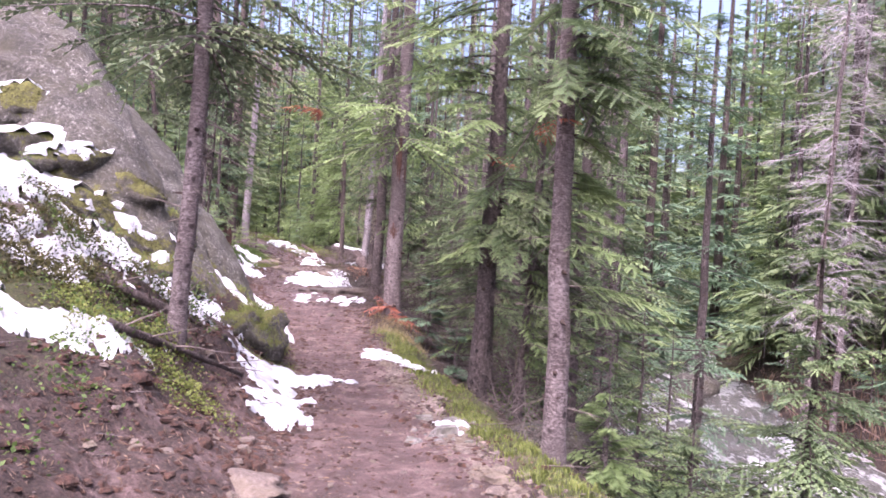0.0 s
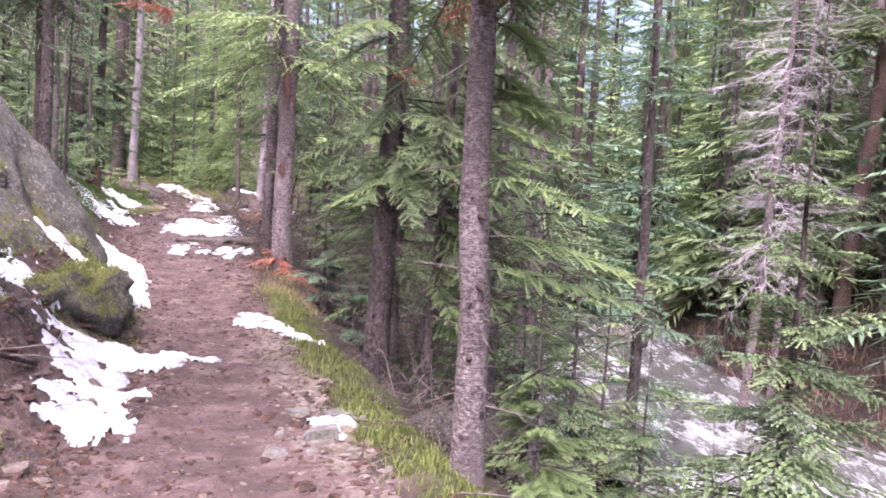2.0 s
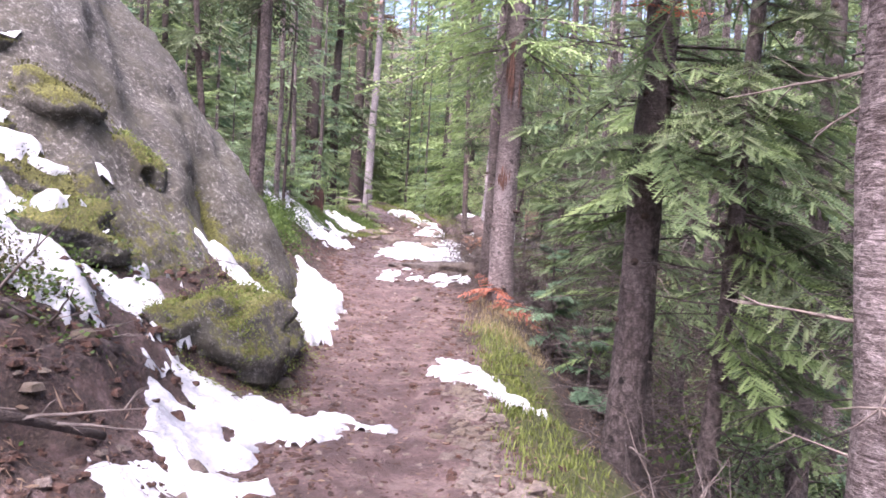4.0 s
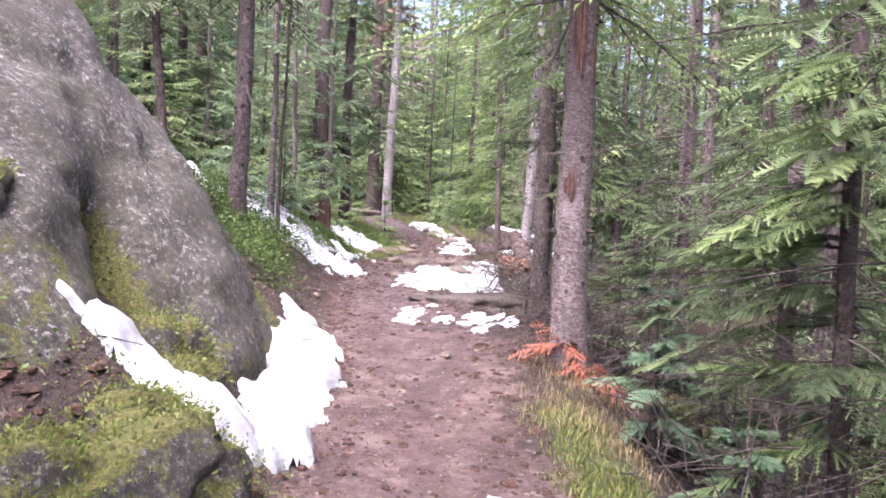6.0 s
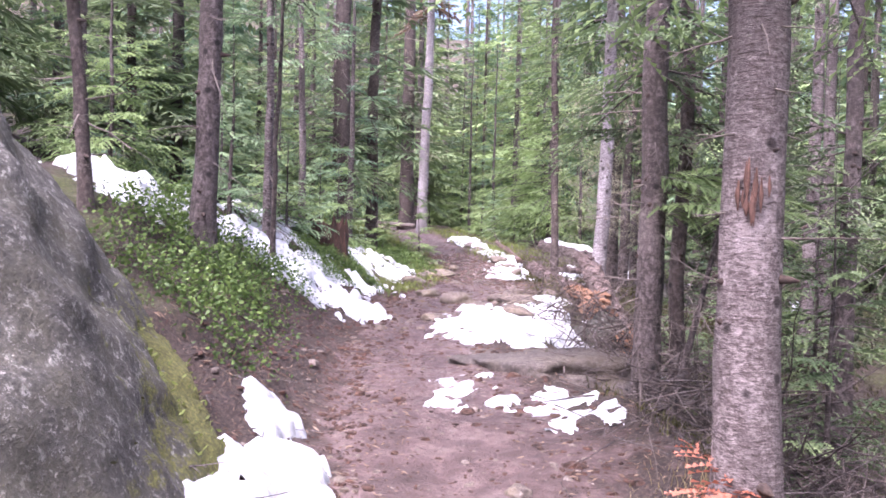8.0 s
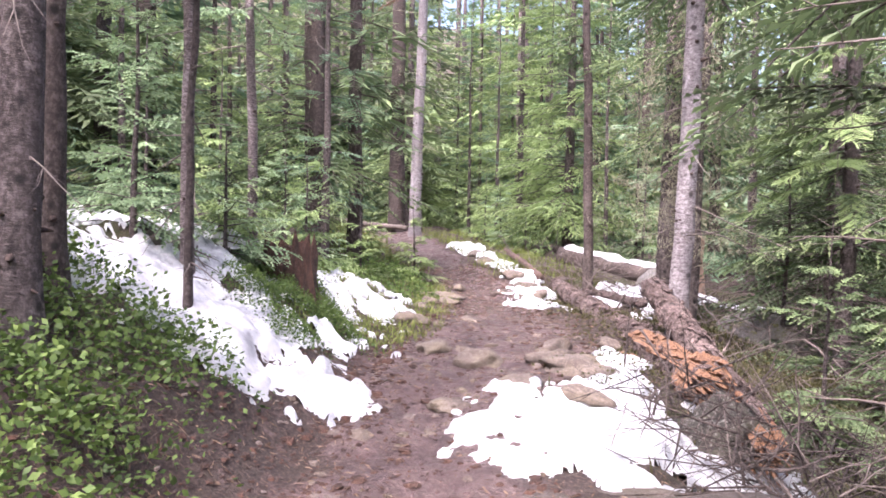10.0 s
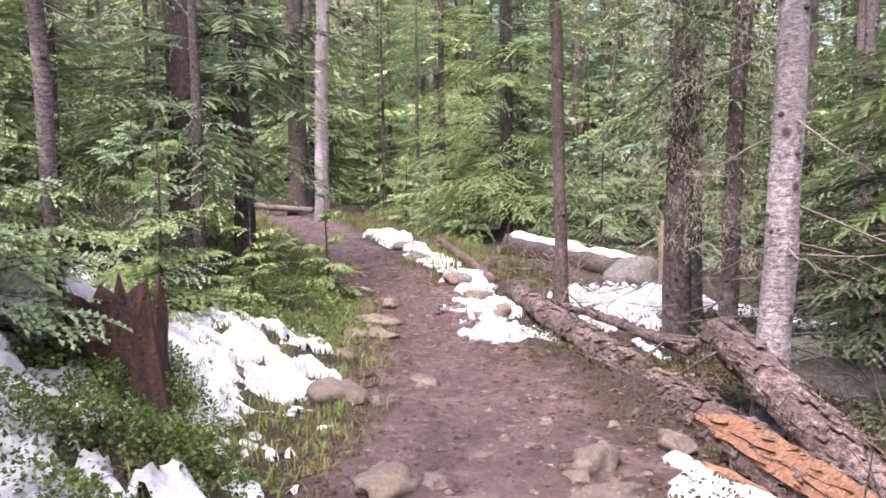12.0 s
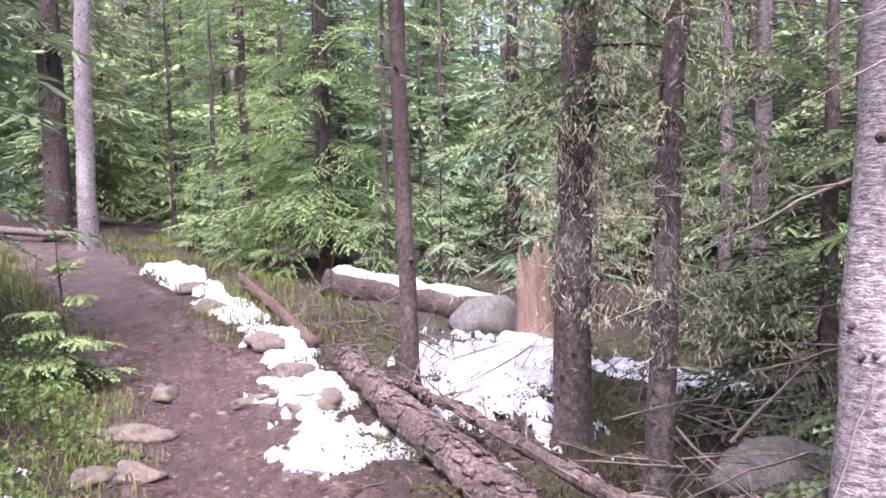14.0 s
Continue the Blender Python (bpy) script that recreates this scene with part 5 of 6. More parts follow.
def log(label, p0, p1, r0, r1, mat, seed, stubs=8, sag=0.0, name="fallen_log", splinter=0.0, sides=14, flakes=0, torn=None):
    rng = np.random.default_rng(seed)
    p0, p1 = np.array(p0, float), np.array(p1, float)
    root = new(name)
    root.location = p0
    m = max(12, int(np.linalg.norm(p1 - p0) / 0.12))
    s = np.linspace(0, 1, m)
    line = (p1 - p0)[None] * s[:, None] + np.cumsum(rng.normal(0, 0.004, (m, 3)), 0)
    line[:, 2] -= sag * np.sin(math.pi * s)
    rad = (r0 + (r1 - r0) * s) * (1 + rng.normal(0, 0.03, m))
    v, f = tubes(line[None], rad[None], sides)
    c = np.repeat(line, sides, 0)
    ang = np.tile(np.arange(sides), m)
    k = 1 + 0.13 * vnoise(np.repeat(s, sides) * m * 0.5, ang * 0.9, seed)
    v = c + (v - c) * k[:, None]
    faces = [tuple(q) for q in f] + [tuple(range(sides - 1, -1, -1)), tuple(range((m - 1) * sides, m * sides))]
    part(root, "bark", mesh_of("bark", v, faces, mat, True))
    d = (p1 - p0) / np.linalg.norm(p1 - p0)
    if splinter:
        # long torn fibres past the broken end
        n = 70
        a = rng.uniform(0, 2 * math.pi, n)
        u = np.cross(d, [0, 0, 1.0])
        u /= np.linalg.norm(u)
        w = np.cross(u, d)
        rr = r1 * np.sqrt(rng.uniform(0, 0.9, n))
        q0 = line[-1] - d * 0.25 + (u[None] * np.cos(a)[:, None] + w[None] * np.sin(a)[:, None]) * rr[:, None]
        ln = splinter * rng.uniform(0.35, 1.0, n) * (1 - 0.3 * np.cos(a))
        tip = q0 + d[None] * (0.25 + ln)[:, None] + rng.normal(0, 0.03, (n, 3)) - np.array([0, 0, 1.0]) * (0.12 * ln)[:, None]
        lines = np.stack([q0, q0 * 0.5 + tip * 0.5 + rng.normal(0, 0.008, (n, 3)), tip], 1)
        v, f = tubes(lines, np.array([[0.034, 0.026, 0.006]]) * rng.uniform(0.7, 1.3, (n, 1)) * r1 / 0.1, 4)
        part(root, "splinters", mesh_of("splinters", v, f, END_WOOD, False), "torn orange wood")
    if torn:
        # bark ripped off on the trail side: raw wood in long uneven strips
        n = 76
        u = np.cross(d, [0, 0, 1.0])
        u /= np.linalg.norm(u)
        w = np.cross(u, d)
        s0 = torn[0] + (torn[1] - torn[0]) * rng.uniform(0, 1, n)
        ln, a = rng.uniform(0.03, 0.09, n), rng.uniform(0.5, 1.5, n)
        ts = np.clip(np.stack([s0, s0 + ln * 0.35, s0 + ln * 0.7, s0 + ln], 1), 0, 1)
        out = u[None] * np.cos(a)[:, None] + w[None] * np.sin(a)[:, None]
        c = np.stack([np.interp(ts, s, line[:, j]) for j in range(3)], -1)
        off = np.interp(ts, s, rad) * rng.uniform(0.86, 1.04, (n, 1)) + np.stack([np.zeros(n), np.zeros(n), rng.uniform(0, 0.01, n), rng.uniform(-0.01, 0.05, n)], 1)
        v, f = tubes(c + out[:, None, :] * off[..., None], np.array([[0.008, 0.03, 0.024, 0.004]]) * rng.uniform(0.6, 1.3, (n, 1)), 4)
        part(root, "raw_wood", mesh_of("raw_wood", v, f, END_WOOD, False), "torn orange wood where the bark is gone")
    if flakes:
        # curled plates of loose bark
        i, a = rng.integers(0, m - 1, flakes), rng.uniform(-0.3, math.pi + 0.3, flakes)
        u = np.cross(d, [0, 0, 1.0])
        u /= np.linalg.norm(u)
        w = np.cross(u, d)
        out = u[None] * np.cos(a)[:, None] + w[None] * np.sin(a)[:, None]
        tan = -u[None] * np.sin(a)[:, None] + w[None] * np.cos(a)[:, None]
        c = line[i] + d[None] * rng.uniform(0, 0.12, flakes)[:, None] + out * (rad[i] * 1.02)[:, None]
        hl, hw = rng.uniform(0.02, 0.07, flakes)[:, None], rng.uniform(0.012, 0.035, flakes)[:, None]
        lift_a, lift_b = rng.uniform(0.0, 0.012, flakes)[:, None], rng.uniform(0.0, 0.025, flakes)[:, None]
        top = np.stack([c - d * hl - tan * hw + out * lift_a, c + d * hl - tan * hw * 0.7 + out * lift_b, c + d * hl * 0.8 + tan * hw + out * lift_a, c - d * hl * 0.9 + tan * hw * 0.8 + out * lift_b], 1)
        v = np.concatenate([top, top - out[:, None, :] * 0.008], 1).reshape(-1, 3)
        k = np.arange(flakes)[:, None] * 8
        f = np.concatenate([k + np.array([q]) for q in ((0, 1, 2, 3), (0, 4, 5, 1), (1, 5, 6, 2), (2, 6, 7, 3), (3, 7, 4, 0))])
        part(root, "bark_flakes", mesh_of("bark_flakes", v, f, mat, False), "curled loose bark flakes")["kind"] = "stuff"
    if stubs:
        i = rng.integers(1, m - 1, stubs)
        v, f = bare_twigs(rng, line[i], rng.uniform(0, 6.3, stubs), np.radians(rng.uniform(-10, 60, stubs)), rng.uniform(0.1, 0.55, stubs), rng.uniform(-0.1, 0.2, stubs), np.full(stubs, 0.011), 3)
        part(root, "branch_stubs", mesh_of("branch_stubs", v, f, DEAD_WOOD, True), "broken grey branch stubs")["kind"] = "stuff"
    return tagged(root, label, "log")


def gz(x, y, up=0.0):
    return (x, y, ground_z(x, y) + up)


log("fallen log with flaking bark and a splintered orange end", gz(-3.46, 22.5, 0.12), gz(-1.72, 16.6, 0.2), 0.1, 0.15, LOG_BARK, 301, 14, splinter=0.2, flakes=560, torn=(0.73, 0.91))
log("loose splinter of orange wood on the ground", gz(-2.36, 17.65, 0.02), gz(-2.08, 17.3, 0.03), 0.028, 0.02, END_WOOD, 311, 0, name="wood_splinter", sides=6)
log("bark-covered fallen log lying beside the other log", gz(-2.12, 18.5, 0.4), gz(-1.5, 16.3, 0.2), 0.1, 0.13, LOG_BARK, 302, 10, splinter=0.25, flakes=260)
log("thin bark-covered log lying along the fallen log", gz(-3.05, 21.9, 0.1), gz(-2.2, 18.9, 0.16), 0.028, 0.042, LOG_BARK, 309, 16, flakes=60)
log("thin reddish fallen pole lying on the snow", gz(-3.74, 22.75, 0.1), gz(-4.8, 25.6, 0.12), 0.06, 0.05, BARK_RED, 303, 12)
log("thick dark log topped with snow", (-3.75, 25.25, 1.22), (-1.6, 24.75, 0.8), 0.17, 0.19, BARK_DARK, 304, 4)
k = np.linspace(0, 1, 24)
line = np.stack([-3.7 + 2.05 * k, 25.24 - 0.48 * k, 1.345 - 0.4 * k + 0.012 * np.sin(k * 31)], -1)
v, f = tubes(line[None], (0.1 + 0.02 * np.sin(k * 19) + 0.012 * np.sin(k * 43))[None] * np.clip(np.minimum(k, 1 - k) * 12 + 0.1, 0, 1), 8)
tagged(new("snow_patch", mesh_of("snow_patch", v, f, SNOW, True)), "strip of white snow lying on the fallen log", "snow", "snow patches along the trail")
log("pale barkless log fallen across the creek", (7.2, 19.4, -0.95), (9.6, 21.6, 0.5), 0.18, 0.15, DEAD_WOOD, 305, 6)
log("weathered brown log at the bend of the trail", gz(-10.6, 30.6, 0.12), gz(-8.0, 29.1, 0.1), 0.09, 0.06, DEAD_WOOD, 306, 5)


def stump(x, y, r, h, seed, label, mat, jag=0.25):
    rng = np.random.default_rng(seed)
    sides, m = 20, 12
    a = np.arange(sides) * 2 * math.pi / sides
    top = h * (1 - jag * rng.uniform(0, 1, sides))
    s = np.linspace(0, 1, m)
    verts = []
    for k in s:
        rr = r * (1 + 0.5 * math.exp(-k * 6)) * (1 + 0.12 * vnoise(a * 1.5, k * 3, seed) + 0.06 * np.sin(a * 5 + seed))
        verts.append(np.stack([rr * np.cos(a), rr * np.sin(a), -0.15 + (top + 0.15) * k], -1))
    for k in (0.75, 0.4):
        verts.append(np.stack([r * k * np.cos(a), r * k * np.sin(a), h * (0.55 + 0.2 * rng.uniform(-1, 1, sides))], -1))
    v = np.concatenate(verts)
    idx = np.arange(len(v)).reshape(-1, sides)
    nxt = np.roll(idx, -1, 1)
    faces = [tuple(q) for q in np.stack([idx[:-1], nxt[:-1], nxt[1:], idx[1:]], -1).reshape(-1, 4)] + [tuple(idx[-1])]
    ob = new("tree_stump", mesh_of("tree_stump", v, faces, mat, False))
    ob.location = gz(x, y)
    return tagged(ob, label, "stump")


ROTTEN = plain_material("rotten_red_wood", (0.02, 0.012, 0.01), (0.11, 0.052, 0.034), 7, 0.95, 1.0, 0.03, (3, 3, 0.7))
TAN = plain_material("weathered_tan_wood", (0.17, 0.11, 0.08), (0.33, 0.23, 0.18), 6, 0.9, 0.6, 0.02, (5, 5, 0.6))
stump(-5.15, 17.4, 0.22, 0.58, 41, "rotten dark red stump with moss at its foot", ROTTEN, 0.6)
stump(-1.5, 24.0, 0.17, 1.05, 42, "broken tan-coloured tree stump", TAN, 0.3)
PALE_ROCK = rock_material("pale_grey_rock", (0.1, 0.092, 0.088), (0.2, 0.187, 0.182), (0.36, 0.34, 0.335))
rock_at(-1.98, 24.45, (0.42, 0.3, 0.3), 61, "rounded grey boulder behind the snow", PALE_ROCK, moss=0.3)
rock_at(-1.05, 20.0, (0.42, 0.26, 0.17), 62, "pale grey rock among the trees", PALE_ROCK, moss=0.3)
rock_at(-1.0, 19.45, (0.45, 0.3, 0.2), 63, "pale grey rock among the trees", PALE_ROCK, moss=0.4)
rock_at(0.6, 14.9, (0.45, 0.4, 0.3), 64, "mossy rock on the slope", moss=1.0)
rock_at(0.1, 13.6, (0.35, 0.4, 0.25), 65, "mossy rock on the slope", moss=0.8)
rock_at(1.15, 7.3, (0.5, 0.4, 0.3), 66, "dark rock under the fir", moss=0.3)
TAN_STONE = rock_material("pale_tan_stone", (0.1, 0.077, 0.065), (0.2, 0.16, 0.135), (0.33, 0.28, 0.245), 0.5)
r3 = np.random.default_rng(31)
for i in range(14):
    y = 8.2 + i * 0.85
    x = float(np.interp(y, CREEK_Y, CREEK_X)) + r3.uniform(-1.1, 1.1)
    s = r3.uniform(0.18, 0.5)
    rock_at(x, y, (s, s * r3.uniform(0.7, 1.2), s * 0.8), 200 + i, "dark wet boulder in the creek", ROCK, 0.2, 0.1, i * 41, 0.25, 2, "creek_rock", "boulders in the creek")
for i, (x, y, a, b, c) in enumerate([(-3.79, 17.23, 0.14, 0.2, 0.08), (-3.35, 17.0, 0.2, 0.15, 0.1), (-2.85, 17.6, 0.17, 0.12, 0.09), (-2.64, 16.85, 0.34, 0.26, 0.09), (-2.45, 17.85, 0.12, 0.09, 0.07),
                                     (-4.35, 18.45, 0.2, 0.3, 0.1), (-2.85, 17.15, 0.24, 0.12, 0.08), (-2.95, 16.3, 0.22, 0.16, 0.07), (-3.3, 15.9, 0.16, 0.12, 0.06), (-2.5, 16.0, 0.2, 0.14, 0.08),
                                     (-4.77, 21.8, 0.1, 0.16, 0.07), (-4.75, 20.3, 0.12, 0.1, 0.07), (-5.3, 25.1, 0.22, 0.18, 0.12), (-4.15, 22.9, 0.28, 0.18, 0.12), (-3.85, 22.2, 0.2, 0.15, 0.12), (-4.9, 24.2, 0.2, 0.16, 0.1),
                                     (-1.47, 6.9, 0.07, 0.06, 0.06), (-1.77, 12.39, 0.08, 0.06, 0.04), (-4.6, 19.4, 0.14, 0.1, 0.06), (-3.9, 18.9, 0.1, 0.08, 0.05), (-5.1, 19.9, 0.14, 0.2, 0.08), (-4.55, 20.35, 0.09, 0.2, 0.06), (-4.85, 21.0, 0.12, 0.3, 0.07), (-4.1, 21.6, 0.09, 0.16, 0.04), (-3.65, 21.5, 0.2, 0.15, 0.08)]):
    rock_at(x, y, (a, b, c), 70 + i, "pale tan stone set in the dirt trail", TAN_STONE, 0.15, 0.48, i * 37, 0.45, detail=3, name="stone", group="stones in the trail")


# ---- small growth and litter ----
def leaf_stuff(name, label, category, x, y, n, spot, mat, size, tall, seed, blade=False):
    """Many small leaves or blades round the points x, y."""
    rng = np.random.default_rng(seed)
    i = rng.integers(0, len(x), n)
    px, py = x[i] + rng.normal(0, spot, n), y[i] + rng.normal(0, spot, n)
    hgt = tall[i] if isinstance(tall, np.ndarray) else np.full(n, tall)
    bump_h = np.exp(-((px - x[i]) ** 2 + (py - y[i]) ** 2) / (2 * (1.2 * spot) ** 2))
    gzz = height(px, py)
    if blade:
        base = np.stack([px, py, gzz - 0.01], -1)
        a = rng.uniform(0, 6.28, n)
        lean_v = np.stack([np.cos(a), np.sin(a), 0 * a], -1)
        h = (hgt * rng.uniform(0.4, 1.1, n))[:, None]
        w = np.stack([-np.sin(a), np.cos(a), 0 * a], -1) * size * rng.uniform(0.6, 1.3, n)[:, None]
        mid = base + lean_v * h * 0.2 + np.array([0, 0, 0.6]) * h
        tip = base + lean_v * h * rng.uniform(0.3, 0.9, n)[:, None] + np.array([0, 0, 1.0]) * h
        verts = np.stack([base - w, base + w, mid + w * 0.7, mid - w * 0.7, tip], 1).reshape(-1, 3)
        k = np.arange(n)[:, None] * 5
        tris = np.concatenate([k + np.array([[0, 1, 2]]), k + np.array([[0, 2, 3]]), k + np.array([[3, 2, 4]])])
        t = rng.uniform(0.1, 0.8, n)
        tones = np.stack([t - 0.2, t - 0.2, t, t, t + 0.2], 1).ravel()
    else:
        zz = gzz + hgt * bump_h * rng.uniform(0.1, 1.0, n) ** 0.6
        c = np.stack([px, py, zz], -1)
        d = rng.normal(0, 1, (n, 3))
        d[:, 2] = np.abs(d[:, 2]) * 0.6
        d /= np.linalg.norm(d, axis=1, keepdims=True)
        b = np.cross(d, rng.normal(0, 1, (n, 3)))
        b /= np.linalg.norm(b, axis=1, keepdims=True)
        L = (size * rng.uniform(0.6, 1.4, n))[:, None]
        verts = np.stack([c, c + d * L * 0.5 + b * L * 0.3, c + d * L, c + d * L * 0.5 - b * L * 0.3], 1).reshape(-1, 3)
        k = np.arange(n)[:, None] * 4
        tris = np.concatenate([k + np.array([[0, 1, 2]]), k + np.array([[0, 2, 3]])])
        # random leaf tint, plus painted shading: lighter clump tops, darker leaves underneath
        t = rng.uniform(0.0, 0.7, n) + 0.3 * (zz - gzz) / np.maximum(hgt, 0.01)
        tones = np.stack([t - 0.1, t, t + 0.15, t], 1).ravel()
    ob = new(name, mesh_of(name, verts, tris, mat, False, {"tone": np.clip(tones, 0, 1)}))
    return tagged(ob, label, category, kind="stuff")


rng = np.random.default_rng(77)


def strip(n, y0, y1, lo, hi, side, rng=rng):
    """Random points at lo..hi metres outside the trail's edge."""
    y = rng.uniform(y0, y1, n)
    o = rng.uniform(lo, hi, n)
    return path_x(y) + side * (path_w(y) + o), y


x, y = strip(260, 3.0, 11.2, 0.16, 0.5, 1)
leaf_stuff("grass_verge", "yellow-green moss and short grass along the trail edge", "grass", x, y, 8500, 0.08, MOSSY, 0.0042, 0.065, 1, True)
x, y = strip(140, 10.5, 12.6, 0.2, 0.8, 1)
leaf_stuff("dry_grass", "dry yellow grass under the firs", "grass", x, y, 1800, 0.12, DRY_GRASS, 0.003, 0.1, 2, True)
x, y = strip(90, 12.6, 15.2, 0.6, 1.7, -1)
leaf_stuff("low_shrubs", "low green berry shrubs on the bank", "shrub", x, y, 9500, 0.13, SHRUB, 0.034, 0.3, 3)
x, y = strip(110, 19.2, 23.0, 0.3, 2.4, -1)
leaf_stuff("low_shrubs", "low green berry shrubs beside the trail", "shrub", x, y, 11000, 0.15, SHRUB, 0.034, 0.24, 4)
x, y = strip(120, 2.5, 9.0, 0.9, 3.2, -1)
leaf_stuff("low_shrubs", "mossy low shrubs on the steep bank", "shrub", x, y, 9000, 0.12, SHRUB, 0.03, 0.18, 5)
x, y = strip(130, 23.0, 30.0, 0.15, 2.0, -1)
leaf_stuff("grass_tufts", "pale green grass tufts by the trail", "grass", x, y, 4000, 0.15, MOSSY, 0.006, 0.2, 6, True)
x, y = strip(130, 23.0, 30.0, 0.15, 2.0, 1)
leaf_stuff("grass_tufts", "pale green grass tufts by the trail", "grass", x, y, 4000, 0.15, MOSSY, 0.006, 0.14, 7, True)
x, y = strip(200, 12.0, 24.0, 0.6, 4.0, 1)
leaf_stuff("dry_grass", "dry grass and moss among the trunks", "grass", x, y, 13000, 0.2, OLIVE, 0.006, 0.1, 8, True)
x, y = strip(200, 16.5, 22.5, 0.05, 1.4, -1)
leaf_stuff("grass_tufts", "olive grass and moss on the trail edge", "grass", x, y, 9000, 0.12, MOSSY, 0.005, 0.08, 9, True)
x, y = strip(120, 16.3, 23.5, 0.1, 2.6, 1)
leaf_stuff("low_shrubs", "olive moss and low plants among the trunks", "shrub", x, y, 15000, 0.16, OLIVE, 0.024, 0.1, 35)


def twig_litter(name, label, x, y, n, spot, length, mat, seed, lift=0.012, steep=0.12, thick=0.0045):
    rng = np.random.default_rng(seed)
    i = rng.integers(0, len(x), n)
    px, py = x[i] + rng.normal(0, spot, n), y[i] + rng.normal(0, spot, n)
    base = np.stack([px, py, height(px, py) + lift * rng.uniform(0, 1, n)], -1)
    v, f = bare_twigs(rng, base, rng.uniform(0, 6.28, n), rng.normal(0.03, steep, n), length * rng.uniform(0.3, 1.4, n), rng.uniform(-0.05, 0.1, n), thick * rng.uniform(0.5, 1.5, n), 2)
    return tagged(new(name, mesh_of(name, v, f, mat, True)), label, "twigs", kind="stuff")


x, y = strip(200, 3, 24, 0.0, 2.5, 1)
twig_litter("fallen_twigs", "dry grey twigs scattered on the forest floor", x, y, 330, 0.3, 0.35, DEAD_WOOD, 11)
x, y = strip(200, 3, 22, 0.0, 2.5, -1)
twig_litter("fallen_twigs", "dry brown twigs scattered on the bank", x, y, 520, 0.3, 0.22, BARK_BROWN, 12)
twig_litter("brush_pile", "tangle of bare grey dead branches beside the trail", np.array([0.75, 0.9, 1.15]), np.array([7.0, 6.4, 6.8]), 130, 0.2, 0.55, DEAD_WOOD, 13, 0.4, 0.6, 0.0042)
twig_litter("brush_pile", "tangle of bare dead branches between the trunks", np.array([-1.0, -0.7, -0.4, -1.1]), np.array([13.4, 14.6, 15.4, 15.6]), 240, 0.45, 0.6, BARK_BROWN, 14, 0.3, 0.4, 0.006)
twig_litter("brush_pile", "tangle of thin bleached twigs under the trunks", np.array([-1.0, -0.75, -0.5, -1.05, -0.9]), np.array([13.3, 13.9, 14.8, 15.6, 16.4]), 170, 0.3, 0.5, DEAD_WOOD, 19, 0.3, 0.55, 0.0035)
twig_litter("brush_pile", "tangle of dead twigs behind the logs", np.array([-3.1, -2.9, -3.4]), np.array([23.0, 22.4, 24.0]), 90, 0.3, 0.6, DEAD_WOOD, 15, 0.25, 0.45, 0.007)
twig_litter("brush_pile", "dead branches among the spruce trunks", np.array([-1.5, -1.2, -0.8, -1.3]), np.array([19.3, 20.4, 18.6, 21.6]), 170, 0.4, 0.8, DEAD_WOOD, 16, 0.5, 0.4, 0.007)


y = rng.uniform(7, 24, 160)
x = np.interp(y, CREEK_Y, CREEK_X) + rng.uniform(1.6, 6.0, 160)
twig_litter("creek_brush", "pinkish-brown leafless brush on the far creek bank", x, y, 760, 0.3, 0.9, plain_material("brush_twigs", (0.16, 0.10, 0.085), (0.34, 0.24, 0.205), 9), 17, 0.1, 0.9, 0.008)
leaf_stuff("dry_grass", "dry straw-coloured grass on the far creek bank", "grass", x, y, 5000, 0.45, NEEDLES_BROWN, 0.012, 0.22, 33, True)
y = rng.uniform(6, 20, 110)
x = np.interp(y, CREEK_Y, CREEK_X) - rng.uniform(1.2, 4.0, 110)
twig_litter("slope_brush", "bare grey-brown brush on the slope to the creek", x, y, 300, 0.3, 0.8, DEAD_WOOD, 18, 0.1, 0.8, 0.006)
leaf_stuff("low_shrubs", "green undergrowth on the slope to the creek", "shrub", x, y, 7000, 0.22, SHRUB, 0.05, 0.35, 34)


def pebbles(name, label, x, y, size, mat, seed):
    """Loose gravel: small faceted stones in one object."""
    rng = np.random.default_rng(seed)
    n = len(x)
    a = np.arange(5) * 2 * math.pi / 5
    ring = np.stack([np.cos(a), np.sin(a), 0 * a], -1)
    shape = np.concatenate([ring * np.array([1, 1, 0]) + [0, 0, -0.2], ring * 0.7 + [0, 0, 0.45], [[0, 0, 0.55]]])
    tri = [(i, (i + 1) % 5, 5 + (i + 1) % 5) for i in range(5)] + [(i, 5 + (i + 1) % 5, 5 + i) for i in range(5)] + [(5 + i, 5 + (i + 1) % 5, 10) for i in range(5)]
    r = size * rng.lognormal(0, 0.5, n)
    rot = rng.uniform(0, 6.28, n)
    jit = rng.uniform(0.65, 1.3, (n, len(shape), 1))
    p = shape[None] * jit
    p = p * np.stack([rng.uniform(0.7, 1.3, n), rng.uniform(0.7, 1.3, n), rng.uniform(0.5, 0.9, n)], -1)[:, None, :]
    c, s = np.cos(rot)[:, None], np.sin(rot)[:, None]
    p = np.stack([p[..., 0] * c - p[..., 1] * s, p[..., 0] * s + p[..., 1] * c, p[..., 2]], -1) * r[:, None, None]
    verts = (p + np.stack([x, y, height(x, y)], -1)[:, None, :]).reshape(-1, 3)
    tris = (np.arange(n)[:, None, None] * len(shape) + np.array(tri)[None]).reshape(-1, 3)
    return tagged(new(name, mesh_of(name, verts, tris, mat, False, {"moss": np.zeros(len(verts))})), label, "gravel", kind="stuff")


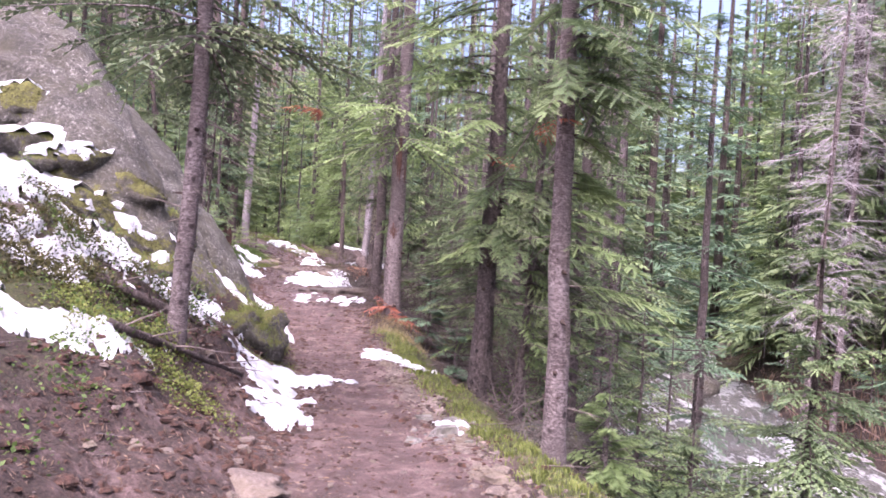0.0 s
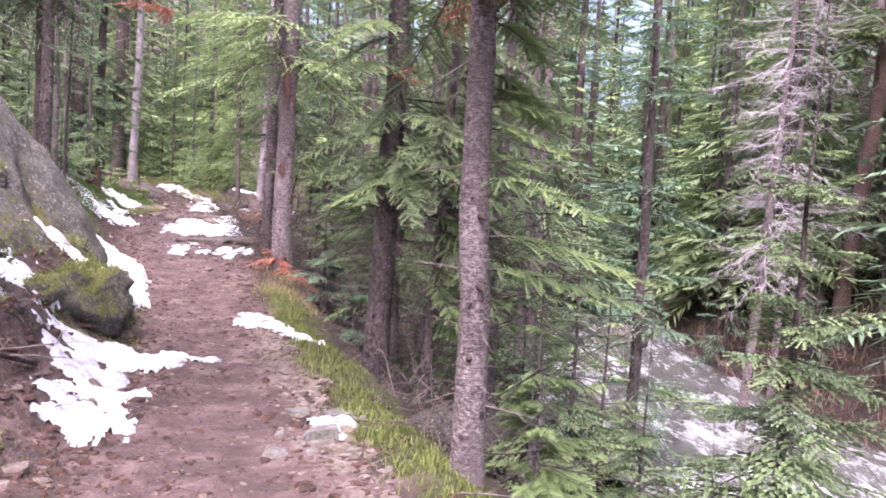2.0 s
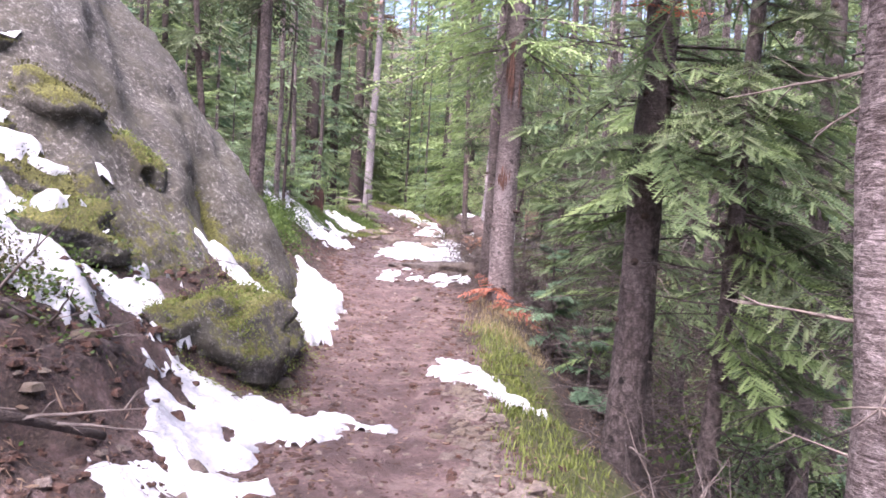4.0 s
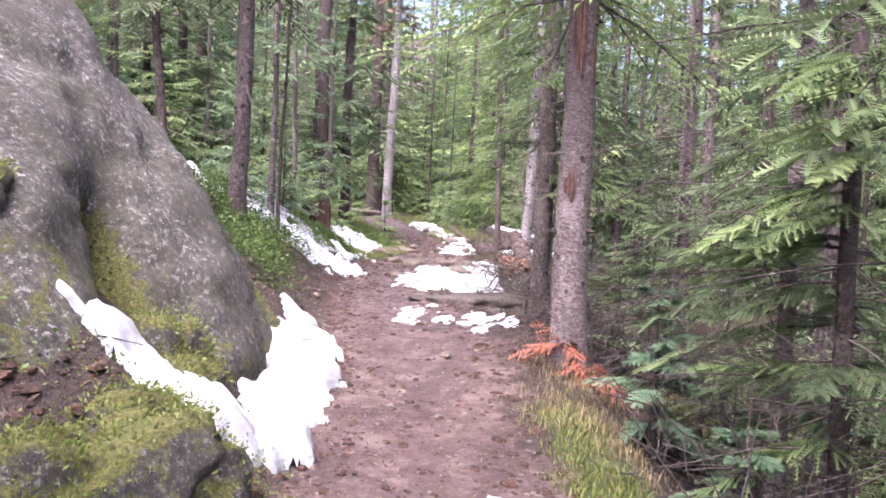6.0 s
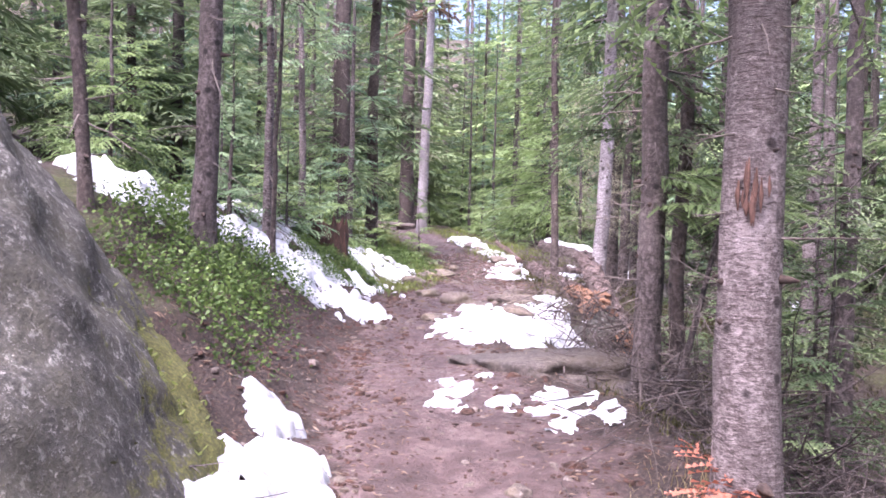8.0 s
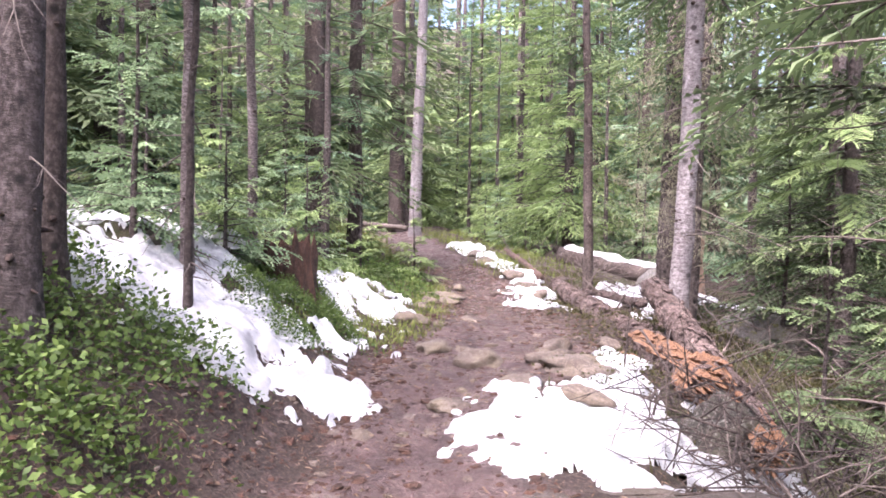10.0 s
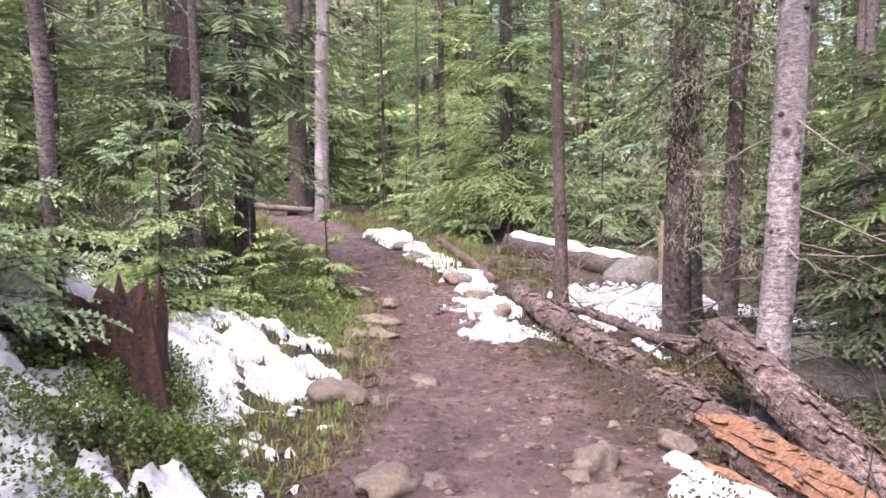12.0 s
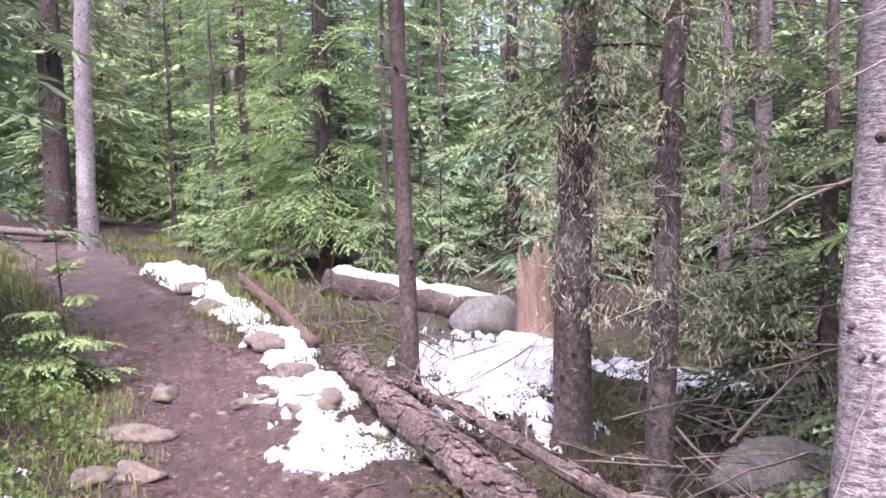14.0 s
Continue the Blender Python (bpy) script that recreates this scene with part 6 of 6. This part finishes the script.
y = rng.uniform(2.5, 25, 2000)
x = path_x(y) + path_w(y) * rng.uniform(-1.1, 1.1, 2000)
y2 = rng.uniform(2.5, 25, 3000)
x2 = path_x(y2) + path_w(y2) * rng.uniform(-1.15, 1.15, 3000)
r6 = np.random.default_rng(98)
pebbles("soil_clods", "dark soil crumbs and needles on the trail", x2, y2, 0.011, ROTTEN, 27)
pebbles("gravel", "small brown stones on the dirt trail", x, y, 0.011, STONE, 21)
y = rng.uniform(2.5, 24, 2600)
x = path_x(y) + rng.choice([-1, 1], 2600) * path_w(y) * (1 + rng.normal(0, 0.35, 2600))
pebbles("soil_clods", "dark clods and cones along the trail edges", x, y, 0.018, ROTTEN, 29)
y = rng.uniform(3.2, 9.5, 1100)
x = path_x(y) + path_w(y) * (0.95 + rng.normal(0, 0.16, 1100))
pebbles("gravel", "loose pale stones along the trail edge", x, y, 0.024, STONE, 22)
y = rng.uniform(5.9, 6.8, 40)
pebbles("gravel", "pile of pale stones at the trail edge", 0.18 + rng.normal(0, 0.13, 40), y, 0.042, PALE_ROCK, 23)
y = rng.uniform(15.2, 19, 170)
x = path_x(y) + path_w(y) * rng.normal(0, 0.7, 170)
pebbles("gravel", "stones scattered in the trail", x, y, 0.024, STONE, 24)
y = rng.uniform(2.5, 9, 2600)
x = path_x(y) - path_w(y) - np.abs(rng.normal(0, 1.0, 2600))
pebbles("bark_litter", "reddish bark chips and cones on the bank", x, y, 0.02, ROTTEN, 25)
y = r6.uniform(11.2, 17.5, 1500)
pebbles("bark_litter", "dark bark chips and crumbs under the shrubs", path_x(y) - path_w(y) * 0.8 - np.abs(r6.normal(0, 0.6, 1500)), y, 0.014, ROTTEN, 96)
y = r6.uniform(11.2, 17.5, 260)
pebbles("gravel", "small stones and cones at the foot of the bank", path_x(y) - path_w(y) * 0.8 - np.abs(r6.normal(0, 0.5, 260)), y, 0.014, STONE, 97)
y = rng.uniform(2.5, 7, 22)
x = path_x(y) - path_w(y) - 0.1 - np.abs(rng.normal(0, 0.9, 22))
pebbles("gravel", "half-buried brown stones in the bank", x, y, 0.04, STONE, 28)
y = rng.uniform(2.5, 9, 170)
x = path_x(y) - path_w(y) - np.abs(rng.normal(0, 0.9, 170))
pebbles("gravel", "small stones in the reddish soil of the bank", x, y, 0.02, STONE, 26)
x, y = np.array([-4.5, -4.75, -5.0, -4.95, -5.3, -4.55, -5.15, -5.35, -4.9]), np.array([16.9, 16.7, 17.1, 16.4, 17.2, 16.2, 17.65, 17.5, 17.45])
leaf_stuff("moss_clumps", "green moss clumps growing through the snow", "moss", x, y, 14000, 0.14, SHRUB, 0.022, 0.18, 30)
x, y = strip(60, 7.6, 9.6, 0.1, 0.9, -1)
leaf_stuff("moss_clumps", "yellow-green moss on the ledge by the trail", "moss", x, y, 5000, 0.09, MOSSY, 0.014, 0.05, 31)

# dark roots, chips and needles
log("dark rotten root lying along the bank", gz(-2.85, 6.2, 0.05), gz(-2.0, 7.1, 0.04), 0.06, 0.03, BARK_DARK, 312, 10, name="dead_root")
log("dark rotten root lying along the bank", gz(-2.3, 5.2, 0.04), gz(-1.7, 6.6, 0.03), 0.035, 0.018, BARK_DARK, 313, 8, name="dead_root")
x, y = np.array([-2.3, -2.1, -1.95, -1.75, -2.5, -2.7]), np.array([5.6, 5.85, 5.5, 5.6, 5.2, 5.7])
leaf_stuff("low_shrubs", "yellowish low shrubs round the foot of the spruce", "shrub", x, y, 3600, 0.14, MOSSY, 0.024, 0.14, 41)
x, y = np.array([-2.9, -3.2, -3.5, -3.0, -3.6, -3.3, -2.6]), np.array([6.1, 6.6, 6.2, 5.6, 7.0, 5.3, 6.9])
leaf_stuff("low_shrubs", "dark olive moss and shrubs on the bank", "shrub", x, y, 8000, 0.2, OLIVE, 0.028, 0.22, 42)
x, y = strip(260, 12.8, 16.4, 0.8, 2.4, 1)
twig_litter("brush_pile", "dense tangle of dead brown brush below the trail", x, y, 640, 0.2, 0.75, BARK_DARK, 51, 0.55, 0.55, 0.0065)
twig_litter("brush_pile", "thin bleached dead twigs in the brush", x, y, 330, 0.25, 0.6, DEAD_WOOD, 52, 0.6, 0.6, 0.0032)
x, y = strip(200, 8.8, 12.6, 0.6, 2.2, 1)
twig_litter("brush_pile", "dead brown brush under the firs", x, y, 260, 0.2, 0.7, BARK_BROWN, 53, 0.5, 0.55, 0.0045)
plant(conifer("leaning dead sapling with bare twigs", 0.055, 2.4, BARK_BROWN, NEEDLES, 2.0, 0.3, 0, 0, 55, (0.2, 0.05), (0.2, 2.2, 16, 0.4), stemmed=False, name="dead_sapling"), -1.08, 14.0)
r4 = np.random.default_rng(91)
y = r4.uniform(18.2, 21.6, 240)
pebbles("bark_debris", "reddish broken bark scattered beside the log", -1.95 - 0.28 * (y - 18.0) + r4.normal(0, 0.16, 240), y, 0.03, LOG_BARK, 92)


def needle_litter(name, label, x, y, mat, size, seed):
    """Single dry needles and bark shreds lying flat."""
    r = np.random.default_rng(seed)
    n = len(x)
    a, L = r.uniform(0, 6.28, n), size * r.uniform(0.4, 1.6, n)
    d = np.stack([np.cos(a) * L, np.sin(a) * L], -1)
    b = np.stack([-np.sin(a), np.cos(a)], -1) * (0.07 * L + 0.002)[:, None]
    p = np.stack([x, y], -1)
    q = np.stack([p - d, p + b, p + d, p - b], 1).reshape(-1, 2)
    z = height(q[:, 0], q[:, 1]) + 0.006 + r.uniform(0, 0.012, 4 * n)
    k = np.arange(n)[:, None] * 4 + np.array([[0, 3, 2, 1]])
    return tagged(new(name, mesh_of(name, np.column_stack([q, z]), k, mat, False, {"tone": np.repeat(r.uniform(0, 1, n), 4)})), label, "needles", kind="stuff")


x, y = strip(9000, 2.5, 24.0, -0.5, 1.3, -1, r4)
needle_litter("needle_litter", "dry brown needles and shreds on the soil", x, y, NEEDLES_BROWN, 0.019, 93)
x, y = strip(9000, 2.5, 24.0, -0.5, 1.6, 1, r4)
needle_litter("needle_litter", "dry brown needles and shreds on the soil", x, y, NEEDLES_BROWN, 0.019, 94)
x, y = strip(5000, 2.5, 24.0, -0.7, 1.5, -1, r4)
needle_litter("bark_shreds", "dark shreds of bark and cones on the soil", x, y, ROTTEN, 0.024, 95)

# dead red fir sprays
for i, (x, y, up, n) in enumerate([(-0.82, 12.0, 0.18, 9), (1.85, 6.1, 0.25, 8), (0.8, 5.6, 2.5, 2), (0.5, 8.1, 2.6, 4), (-1.6, 9.0, 3.0, 4), (-0.6, 11.85, 0.1, 6)]):
    r2 = np.random.default_rng(400 + i)
    v, f, t = needle_sprays(r2, np.tile([[0, 0, 0.0]], (n, 1)), r2.uniform(0, 6.28, n), r2.uniform(-0.3, 0.6, n), r2.uniform(0.15, 0.4, n), np.full(n, 0.3), r2.uniform(0.3, 0.8, n), 1, 14, 0.02)
    ob = new("dead_fir_spray", mesh_of("dead_fir_spray", v, f, NEEDLES_RED, False, {"tone": t}))
    ob.location = gz(x, y, up)
    tagged(ob, "dead rust-red fir twigs", "twig", "dead red twigs")
